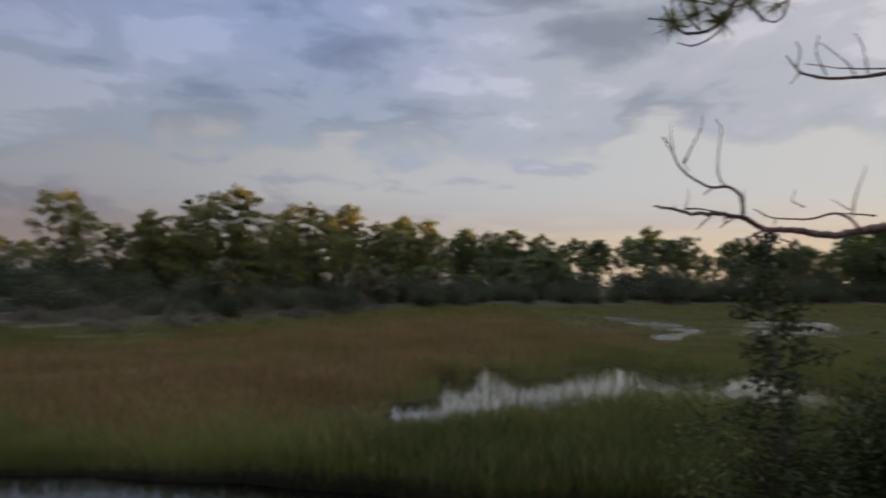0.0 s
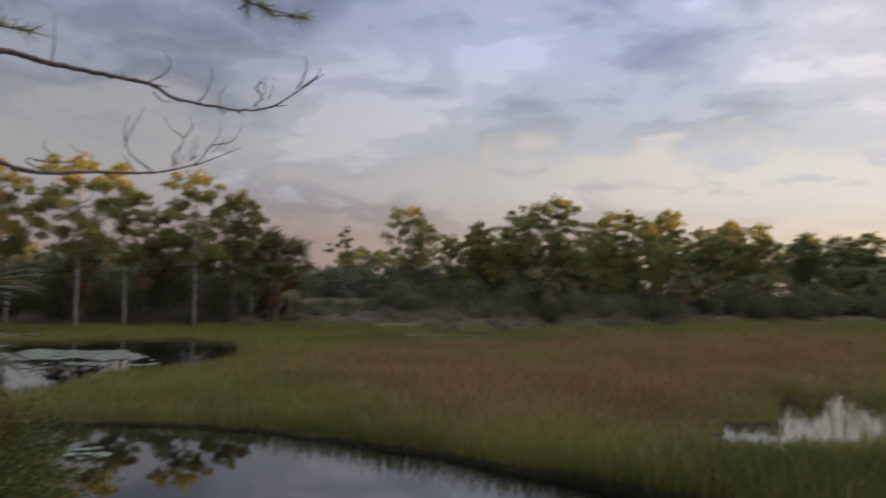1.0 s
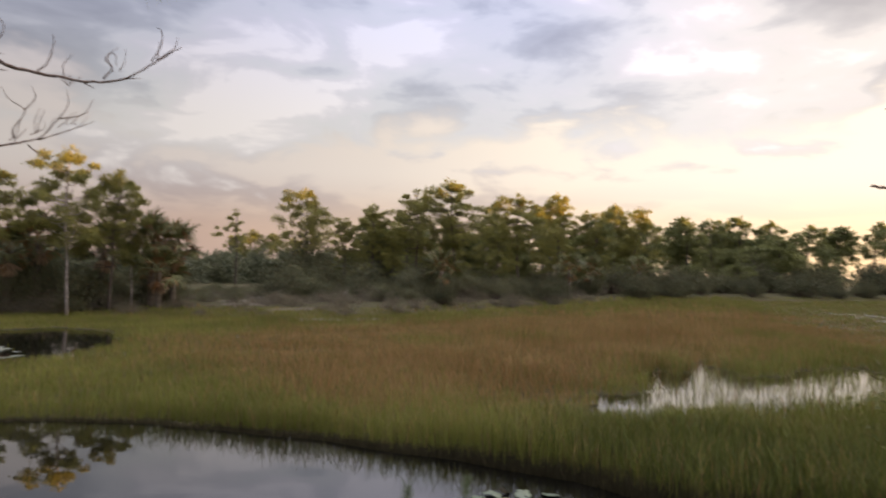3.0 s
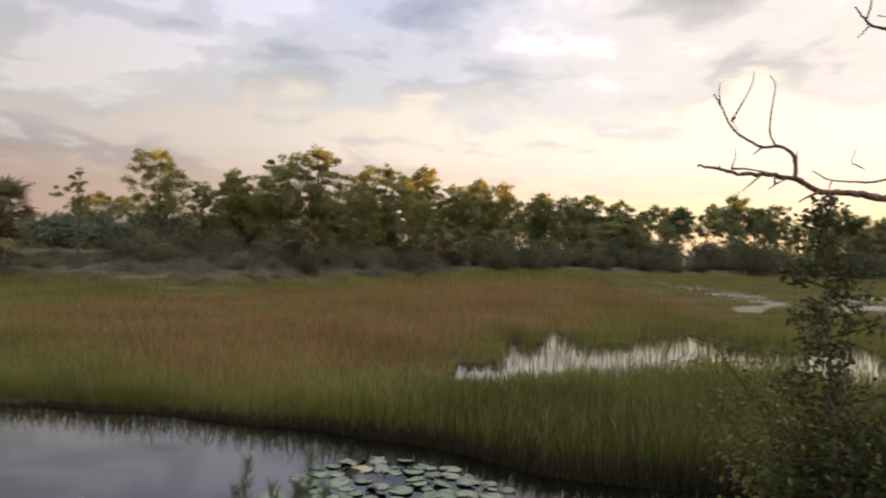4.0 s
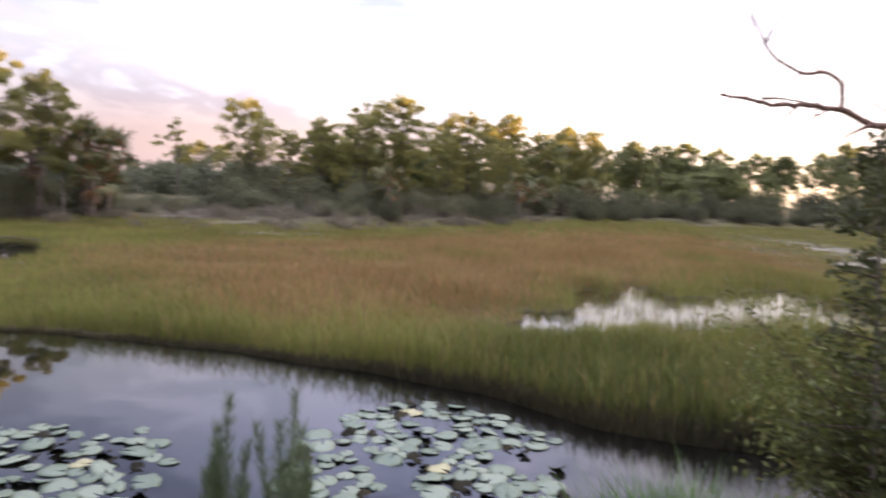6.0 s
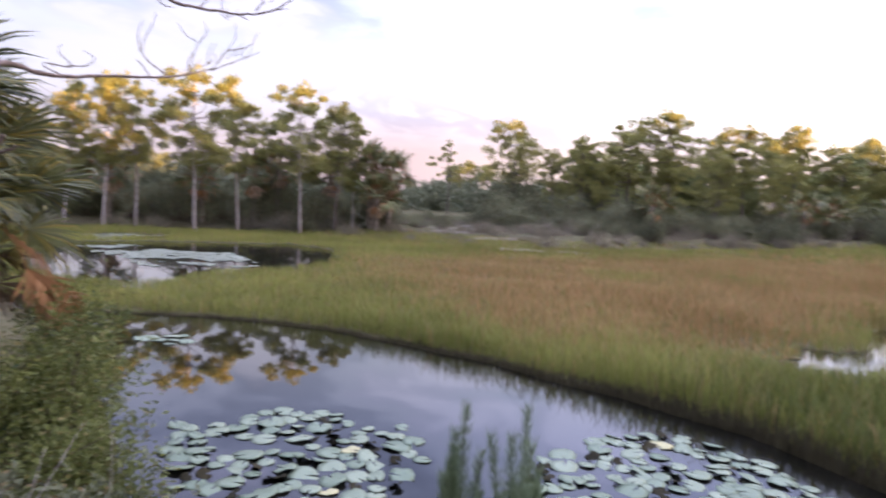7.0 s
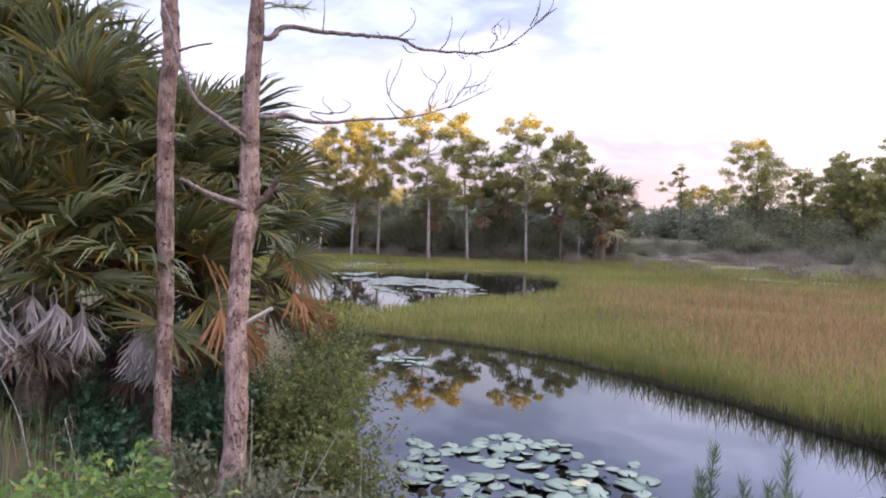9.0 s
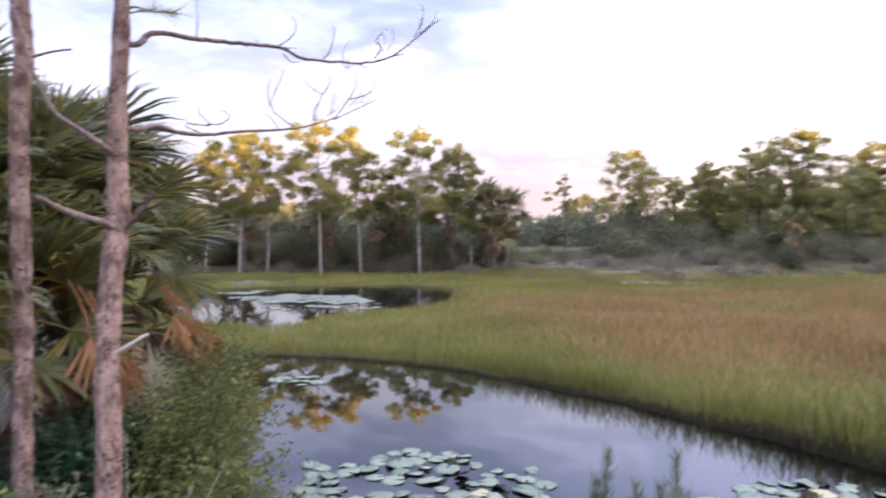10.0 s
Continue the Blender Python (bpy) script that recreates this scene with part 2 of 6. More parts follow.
M_GROUND, M_WATER = ground_material(), water_material()
M_GRASS_GREEN = leaf_material("green_marsh_grass", (0.105, 0.124, 0.022), (0.255, 0.255, 0.060), 0.6, 0.25, 0.35, (0.215, 0.165, 0.07), 0.14, 0.16)
M_GRASS_DARK = leaf_material("darker_green_blades", (0.048, 0.068, 0.012), (0.135, 0.150, 0.034), 0.55, 0.22, 0.6, (0.16, 0.13, 0.05), 0.08, 0.2)
M_REED = leaf_material("fresh_reed_blades", (0.050, 0.105, 0.022), (0.130, 0.225, 0.055), 0.5, 0.3, 1.0)
M_GRASS_BROWN = leaf_material("brown_marsh_grass", (0.280, 0.160, 0.058), (0.420, 0.270, 0.120), 0.7, 0.2, 0.35, (0.18, 0.15, 0.055), 0.22, 0.16)
# near-black blade colour standing in for shade below the overhanging grass
M_FOOT_SHADE = leaf_material("grass_foot_shade", (0.024, 0.020, 0.010), (0.075, 0.062, 0.028), 0.9, 0.05, 0.6)
M_GRASS_BANK = leaf_material("bank_grass", (0.05, 0.075, 0.025), (0.14, 0.15, 0.06), 0.65, 0.2, 0.6, (0.22, 0.18, 0.10), 0.3)
M_NEEDLE = leaf_material("pine_needles", (0.105, 0.118, 0.042), (0.375, 0.350, 0.110), 0.5, 0.52, 0.5, (0.22, 0.15, 0.04), 0.06, 0.3)
M_NEEDLE_FAR = leaf_material("far_pine_needles", (0.090, 0.110, 0.046), (0.290, 0.295, 0.110), 0.55, 0.50, 0.2)
# far foliage greyed to put the distance haze into its colour
M_HAZE_WOODS = leaf_material("haze_toned_far_woods", (0.100, 0.116, 0.070), (0.205, 0.215, 0.130), 0.8, 0.4, 0.12)
# darker copy of the shrub leaf, with the woods' shade in its colour
M_SHADE_SHRUB = leaf_material("shaded_shrub_leaves", (0.036, 0.043, 0.023), (0.155, 0.157, 0.082), 0.75, 0.32, 0.5, (0.13, 0.10, 0.05), 0.10, 0.22)
M_BOUGH = twig_material("reddish_dead_bough", (0.11, 0.066, 0.048), (0.30, 0.185, 0.135))
M_SHRUB = leaf_material("shrub_leaves", (0.070, 0.080, 0.046), (0.250, 0.250, 0.140), 0.75, 0.3, 0.4, (0.18, 0.13, 0.06), 0.12, 0.22)
M_SCRUB = leaf_material("grey_scrub_leaves", (0.095, 0.095, 0.060), (0.215, 0.198, 0.130), 0.9, 0.25, 0.4, (0.26, 0.19, 0.14), 0.25, 0.22)
M_MYRTLE = leaf_material("myrtle_leaves", (0.030, 0.046, 0.014), (0.205, 0.218, 0.058), 0.5, 0.36, 1.6, (0.20, 0.17, 0.06), 0.08)
M_OLIVE = leaf_material("dark_olive_leaves", (0.032, 0.041, 0.014), (0.140, 0.148, 0.048), 0.55, 0.25, 1.2, (0.10, 0.08, 0.03), 0.08)
M_DARKLEAF = leaf_material("dark_undergrowth_leaves", (0.016, 0.040, 0.020), (0.048, 0.095, 0.042), 0.45, 0.2, 1.5)
M_WEED = leaf_material("bright_weed_leaves", (0.085, 0.155, 0.036), (0.185, 0.265, 0.070), 0.5, 0.35, 1.5, (0.32, 0.33, 0.08), 0.12)
M_PALM = leaf_material("palmetto_fronds", (0.026, 0.036, 0.014), (0.195, 0.200, 0.078), 0.30, 0.34, 1.0, (0.24, 0.19, 0.05), 0.15)
M_PALM_FAR = leaf_material("far_palm_fronds", (0.06, 0.074, 0.030), (0.20, 0.195, 0.075), 0.5, 0.2, 0.5, (0.22, 0.12, 0.05), 0.12)
M_PALM_DEAD = leaf_material("grey_dead_fronds", (0.26, 0.22, 0.19), (0.46, 0.41, 0.37), 0.8, 0.1, 2.0)
M_PALM_BROWN = leaf_material("brown_dead_fronds", (0.050, 0.034, 0.022), (0.13, 0.09, 0.055), 0.85, 0.1, 2.0)
M_PALM_TAN = leaf_material("tan_dead_fronds", (0.20, 0.125, 0.07), (0.48, 0.35, 0.235), 0.8, 0.2, 2.0)
M_PALM_RUST = leaf_material("rust_dead_fronds", (0.17, 0.075, 0.030), (0.33, 0.17, 0.07), 0.75, 0.15, 2.0)
M_FENNEL = leaf_material("feathery_weed", (0.075, 0.110, 0.052), (0.165, 0.205, 0.105), 0.6, 0.4, 3.0)
M_BARK = bark_material("pine_bark", (0.050, 0.027, 0.018), (0.225, 0.132, 0.094), (0.50, 0.36, 0.295), 26.0, 0.34)
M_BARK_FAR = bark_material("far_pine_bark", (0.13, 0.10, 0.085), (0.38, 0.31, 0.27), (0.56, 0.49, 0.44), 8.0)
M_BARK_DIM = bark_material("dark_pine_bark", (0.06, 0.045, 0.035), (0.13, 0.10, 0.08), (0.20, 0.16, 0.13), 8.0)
M_BRANCH = twig_material("dead_branch_bark", (0.10, 0.075, 0.065), (0.26, 0.19, 0.16))
M_DARKBRANCH = twig_material("dark_branch_bark", (0.045, 0.032, 0.026), (0.13, 0.085, 0.065))
M_GREYTWIG = twig_material("weathered_grey_stems", (0.19, 0.165, 0.135), (0.40, 0.36, 0.30))
M_WOOD = twig_material("broken_pale_wood", (0.34, 0.27, 0.20), (0.50, 0.42, 0.33))
M_PALMTRUNK = bark_material("palm_trunk", (0.05, 0.04, 0.03), (0.20, 0.16, 0.12), (0.28, 0.23, 0.18), 14.0, 1.0)
M_PAD = pad_material("lily_pad_green", (0.090, 0.128, 0.080), (0.215, 0.250, 0.170), 0.45, 0.35)
# pads of the far pond, greyed to put the sky's sheen into their colour
M_PAD_SHEEN = pad_material("sheen_toned_far_pads", (0.13, 0.15, 0.105), (0.215, 0.225, 0.17), 0.5, 0.22)
M_PAD_DARK = pad_material("lily_pad_underside", (0.012, 0.012, 0.008), (0.04, 0.034, 0.018), 0.9, 0.08)
M_PAD_YELLOW = pad_material("lily_pad_yellow", (0.30, 0.29, 0.15), (0.40, 0.36, 0.20))
M_DEADWOOD = twig_material("grey_brown_deadwood", (0.10, 0.085, 0.065), (0.24, 0.21, 0.165))
M_SAND = twig_material("pale_sand", (0.115, 0.098, 0.076), (0.255, 0.220, 0.175))


# ---- mesh helpers ----
class Mesh:
    """Collects vertices and triangles in arrays."""

    def __init__(self):
        self.v, self.f, self.count = [], [], 0

    def add(self, verts, faces):
        verts = np.asarray(verts, float).reshape(-1, 3)
        self.v.append(verts)
        self.f.append(np.asarray(faces, int).reshape(-1, 3) + self.count)
        self.count += len(verts)

    def tube(self, points, radii, sides=6, lumps=0.0, rs=None):
        pts = np.asarray(points, float)
        rad = np.broadcast_to(np.asarray(radii, float), (len(pts),))
        tang = np.gradient(pts, axis=0)
        tang /= np.linalg.norm(tang, axis=1, keepdims=True) + 1e-9
        ref = np.array([0.31, 0.95, 0.11]) if abs(tang[0][2]) > 0.5 else np.array([0.05, 0.1, 1.0])
        a = np.cross(tang, ref)
        a /= np.linalg.norm(a, axis=1, keepdims=True) + 1e-9
        b = np.cross(tang, a)
        ang = np.linspace(0, 2 * np.pi, sides, endpoint=False)
        ring = np.cos(ang)[None, :, None] * a[:, None] + np.sin(ang)[None, :, None] * b[:, None]
        r = rad[:, None, None] * np.ones((1, sides, 1))
        if lumps and rs is not None:
            r = r * (1 + lumps * rs.randn(len(pts), sides, 1))
        verts = (pts[:, None] + ring * r).reshape(-1, 3)
        verts = np.vstack([verts, pts[:1], pts[-1:]])
        faces, n = [], len(pts)
        i = np.arange(sides)
        j = (i + 1) % sides
        for k in range(n - 1):
            p, q = k * sides, (k + 1) * sides
            faces += [np.stack([p + i, p + j, q + j], 1), np.stack([p + i, q + j, q + i], 1)]
        faces += [np.stack([j, i, np.full(sides, n * sides)], 1), np.stack([(n - 1) * sides + i, (n - 1) * sides + j, np.full(sides, n * sides + 1)], 1)]
        self.add(verts, np.vstack(faces))

    def slivers(self, base, tip, width, rs):
        """One thin triangle from each base to each tip."""
        base, tip = np.asarray(base, float), np.asarray(tip, float)
        side = np.cross(tip - base, rs.randn(len(base), 3))
        side *= (np.asarray(width).reshape(-1, 1) / 2) / (np.linalg.norm(side, axis=1, keepdims=True) + 1e-9)
        verts = np.stack([base - side, base + side, tip], 1).reshape(-1, 3)
        self.add(verts, np.arange(len(verts)).reshape(-1, 3))

    def leaves(self, base, way, length, width, rs, droop=0.25):
        """Pointed leaves of two triangles each, folded along the middle."""
        base, way = np.asarray(base, float), np.asarray(way, float)
        n = len(base)
        length, width = np.broadcast_to(length, (n,))[:, None], np.broadcast_to(width, (n,))[:, None]
        way = way / (np.linalg.norm(way, axis=1, keepdims=True) + 1e-9)
        side = np.cross(way, rs.randn(n, 3))
        side /= np.linalg.norm(side, axis=1, keepdims=True) + 1e-9
        tip = base + way * length + np.array([0, 0, -1]) * length * droop * rs.rand(n, 1)
        mid = base + way * length * 0.45
        verts = np.stack([base, mid - side * width / 2, tip, mid + side * width / 2], 1).reshape(-1, 3)
        k = np.arange(n)[:, None] * 4
        self.add(verts, np.concatenate([k + [0, 1, 2], k + [0, 2, 3]]))

    def data(self, name, mat, smooth=False):
        verts, faces = np.vstack(self.v), np.vstack(self.f)
        me = bpy.data.meshes.new(name)
        me.vertices.add(len(verts))
        me.vertices.foreach_set("co", verts.astype(np.float32).ravel())
        me.loops.add(faces.size)
        me.loops.foreach_set("vertex_index", faces.astype(np.int32).ravel())
        me.polygons.add(len(faces))
        me.polygons.foreach_set("loop_start", np.arange(0, faces.size, 3, dtype=np.int32))
        me.polygons.foreach_set("use_smooth", np.full(len(faces), smooth))
        me.update(calc_edges=True)
        me.validate()
        me.materials.append(mat)
        return me


def part(name, mesh, mat, parent=None, label="", smooth=False, m=None):
    """Links a mesh as one object, under a thing or a part."""
    ob = new(name, mesh if isinstance(mesh, bpy.types.Mesh) else mesh.data(name, mat, smooth))
    if parent:
        ob.parent = parent
    if m is not None:
        ob.matrix_basis = m
    return tagged(ob, label)


def thing(name, label, category, m, group="", kind=""):
    ob = new(name)
    ob.matrix_basis = m
    return tagged(ob, label, category, group, kind)


def curve(points, steps=6):
    """A smooth line through the given points."""
    p = np.asarray(points, float)
    if len(p) < 3:
        return np.linspace(p[0], p[-1], steps)
    q = np.vstack([2 * p[0] - p[1], p, 2 * p[-1] - p[-2]])
    out = []
    for i in range(len(p) - 1):
        a, b, c, d = q[i : i + 4]
        for t in np.linspace(0, 1, steps, endpoint=False):
            out.append(0.5 * (2 * b + (c - a) * t + (2 * a - 5 * b + 4 * c - d) * t**2 + (3 * b - a - 3 * c + d) * t**3))
    return np.vstack([out, p[-1]])


def inside(poly, x, y):
    """Which of the points lie in the polygon."""
    hit = np.zeros(np.shape(x), bool)
    for (x0, y0), (x1, y1) in zip(poly, poly[1:] + poly[:1]):
        cut = (y0 > y) != (y1 > y)
        hit ^= cut & (x < (x1 - x0) * (y - y0) / (y1 - y0 + 1e-12) + x0)
    return hit


def wave(x, y, s, seed=0.0):
    """A cheap smooth unevenness, about -1 to 1."""
    return (np.sin(x * s + 1.3 * np.sin(y * s * 0.7 + seed) + seed * 2.1) + np.sin(y * s * 1.13 + 1.7 * np.sin(x * s * 0.6 + 1 + seed)) + 0.6 * np.sin((x + y) * s * 1.9 + seed)) / 2.6


# ---- plan of land and water ----
NEAR_SHORE = ([-60, -20, -12, -8.5, -6.6, -5.5, -4.4, -3.0, -1.0, 0.6, 1.6, 2.6, 4.0, 7.0, 30, 80], [9, 5.4, 4.6, 3.9, 3.3, 2.85, 2.35, 2.6, 3.1, 3.4, 3.9, 4.7, 6.0, 8.0, 15, 20])
FAR_SHORE = ([-60, -20, -13, -11.6, -10.9, -9.8, -8.6, -7.4, -5.0, -2.8, -1.4, -0.2, 1.4, 3.0, 6.0, 12, 30, 80], [9.6, 5.8, 5.0, 5.1, 5.9, 6.65, 7.35, 7.65, 7.75, 7.65, 7.25, 6.65, 6.5, 7.0, 8.3, 10.6, 16.6, 22])
POND = [(-23.5, 9.6), (-18.5, 7.0), (-15.4, 6.6), (-13.3, 7.4), (-14.2, 9.2), (-14.2, 10.8), (-14.4, 12.6), (-15.6, 15.2), (-18.4, 17.6), (-21.0, 17.8), (-22.3, 15.8), (-23.2, 13.6), (-24.2, 11.7)]
POND_BACK = [(-27.6, 12.3), (-26.8, 14.4), (-26.0, 15.6), (-24.2, 14.6), (-24.9, 12.0)]
POND_PADS = [(-22.6, 10.0), (-20.2, 9.9), (-16.4, 9.5), (-15.5, 11.9), (-18.6, 13.4), (-22.4, 12.2)]
POOL = [(-1.9, 10.4), (-1.5, 10.3), (-0.6, 10.8), (0.4, 11.7), (1.7, 12.3), (3.0, 12.9), (4.2, 13.2), (5.2, 12.6), (6.3, 12.0), (7.2, 11.9), (8.0, 14.0), (7.7, 16.4), (8.2, 18.8), (6.8, 17.6), (6.0, 16.9), (4.6, 17.2), (3.9, 19.6), (2.9, 17.8), (2.4, 18.4), (1.7, 16.6), (0.9, 16.2), (0.3, 19.4), (-0.15, 16.0), (-0.5, 15.6), (-0.95, 17.0), (-0.9, 13.2), (-1.9, 12.3)]
POOL_RIGHT = [(8.2, 50.6), (11.6, 48.2), (12.9, 42.6), (12.6, 36.4), (8.6, 28.0), (7.4, 28.8), (9.9, 36.0), (9.9, 41.0), (9.6, 46.0)]
POOL_EAST = [(13.0, 31.0), (16.4, 29.0), (25.0, 47.6), (18.6, 45.0), (14.2, 36.0)]
BROWN = [(-15.3, 17.2), (-13.6, 21.4), (-10.2, 28.0), (-7.6, 33.0), (-2.2, 44.0), (1.0, 48.5), (6.6, 43.0), (8.0, 33.0), (7.0, 26.5), (2.6, 19.5), (-0.9, 16.4), (-1.7, 11.2), (-2.3, 9.6), (-3.6, 9.7), (-5.0, 9.4), (-7.2, 9.8), (-8.8, 10.7), (-11.4, 12.0)]
TREE_EDGE = ([-60, -34, -29, -26, -22, -15, -10.7, -5, 5, 19, 41, 90], [6, 12.5, 18, 21.5, 23.5, 26.5, 40, 54, 68, 81, 90, 110])


def land_height(x, y):
    x, y = np.asarray(x, float), np.asarray(y, float)
    rough = wave(x, y, 2.3) * 0.03 + wave(x, y, 0.7, 3) * 0.05
    near = np.interp(x, *NEAR_SHORE) + 0.12 * wave(x, y, 1.7, 5) - y
    far = y - np.interp(x, *FAR_SHORE) - 0.12 * wave(x, y, 2.1, 2)
    bank = np.where(near > 0, 0.68 * (1 - np.exp(-np.maximum(near, 0) * 0.75)), near * 0.5) + rough * (near > 0)
    bank = bank + np.where(near > 0.6, 0.42 * np.exp(-((x + 4.6) ** 2 / 2.4 + (y + 0.9) ** 2 / 1.3)), 0)
    marsh = np.where(far > 0, 0.022 + 0.012 * wave(x, y, 3.1), far * 0.5)
    back = np.clip(y - np.interp(x, *TREE_EDGE), 0, 400)
    marsh = marsh + np.where(far > 0, 0.55 * (1 - np.exp(-back * 0.25)) + 0.0015 * back, 0)
    wobx, woby = x + 0.28 * wave(x, y, 1.9, 7) + 0.16 * wave(x, y, 6.1, 3), y + 0.30 * wave(x, y, 1.7, 9) + 0.22 * wave(x, y, 5.3, 1)
    wet = inside(POND, wobx, woby) | inside(POND_BACK, wobx, woby) | inside(POOL, wobx, woby)
    wet |= (inside(POOL_RIGHT, wobx, woby) | inside(POOL_EAST, wobx, woby)) & (wave(x, y, 0.55, 4) + 0.9 * wave(x, y, 1.3, 2) > -0.12)
    marsh = np.where(wet, -0.25, marsh)
    z = np.where(near > -0.9, np.maximum(bank, np.where(far > -0.9, marsh, -1)), np.where(far > -0.9, marsh, -0.6))
    return np.maximum(z, -0.6)


def axis(spans):
    return np.concatenate([np.arange(a, b, s) for a, b, s in spans] + [[spans[-1][1]]])


def build_ground():
    xs = axis([(-1800, -400, 200), (-400, -100, 30), (-100, -32, 2.0), (-32, -12, 0.5), (-12, 8, 0.22), (8, 40, 0.8), (40, 100, 3), (100, 400, 30), (400, 1800, 200)])
    ys = axis([(-1800, -400, 200), (-400, -40, 30), (-40, -4, 2.0), (-4, 20, 0.22), (20, 60, 0.8), (60, 130, 3), (130, 400, 30), (400, 1800, 200)])
    X, Y = np.meshgrid(xs, ys)
    verts = np.stack([X, Y, land_height(X, Y)], -1).reshape(-1, 3)
    w = len(xs)
    i = (np.arange(len(ys) - 1)[:, None] * w + np.arange(w - 1)[None]).ravel()
    me = Mesh()
    me.add(verts, np.concatenate([np.stack([i, i + 1, i + w + 1], 1), np.stack([i, i + w + 1, i + w], 1)]))
    tagged(part("ground", me, M_GROUND, smooth=True), "olive brown marsh ground with muddy banks", "ground", kind="structure")
    wm = Mesh()
    wm.add([(-1800, -1800, 0), (1800, -1800, 0), (1800, 1800, 0), (-1800, 1800, 0)], [(0, 1, 2), (0, 2, 3)])
    tagged(part("water", wm, M_WATER), "still dark water of the canal and marsh pools mirroring the sky", "water", kind="structure")


build_ground()


# ---- marsh grass ----
def brown_share(x, y, rs):
    """How much of the marsh grass has turned brown at a place."""
    loose = 0.05 * np.hypot(x, y)
    u = x + loose * (0.9 * wave(x, y, 0.8, 6) + 0.9 * rs.randn(len(x)))
    v = y + loose * (1.5 * wave(x, y, 0.7, 2) + 1.6 * rs.randn(len(x)))
    green_spots = np.clip(wave(x, y, 0.55, 9) * 1.6 - 0.75, 0, 0.75)
    return np.where(inside(BROWN, u, v), 0.88 - green_spots, 0.05 + 0.10 * (y > 22))


def marsh_points(rs, r0, r1, yaw0, yaw1, density):
    area = 0.5 * (r1**2 - r0**2) * radians(yaw1 - yaw0)
    n = int(area * density)
    r, a = np.sqrt(rs.uniform(r0**2, r1**2, n)), np.radians(rs.uniform(yaw0, yaw1, n))
    x, y = -np.sin(a) * r, np.cos(a) * r
    far = y - np.interp(x, *FAR_SHORE)
    back = y - np.interp(x, *TREE_EDGE)
    z = land_height(x, y)
    keep = (far > -0.05) & (back < 1.5 + rs.rand(n) * 2) & ((z > 0) | (rs.rand(n) < np.where(x < -8, 0.006, np.where(y > 24, 0.15, 0.085))))
    # thin, patchy stands in the shallows at the pool's rim
    return x[keep], y[keep], np.maximum(z[keep], -0.05), far[keep]


def blades(me, x, y, z, height, width, rs, bent):
    n = len(x)
    base = np.stack([x, y, z], 1)
    lean = rs.randn(n, 2) * 0.15
    h = height[:, None]
    side = rs.randn(n, 2)
    side = np.pad(side / (np.linalg.norm(side, axis=1, keepdims=True) + 1e-9), ((0, 0), (0, 1))) * (width[:, None] / 2)
    tip = base + np.hstack([lean * h, h])
    if not bent:
        verts = np.stack([base - side, base + side, tip], 1).reshape(-1, 3)
        me.add(verts, np.arange(3 * n).reshape(-1, 3))
        return
    mid = base + np.hstack([lean * h * 0.35, h * 0.6])
    tip = tip + np.hstack([rs.randn(n, 2) * 0.12 * h, -0.06 * h])
    verts = np.stack([base - side, base + side, mid - side * 0.8, mid + side * 0.8, tip], 1).reshape(-1, 3)
    k = np.arange(n)[:, None] * 5
    me.add(verts, np.concatenate([k + [0, 1, 3], k + [0, 3, 2], k + [2, 3, 4]]))


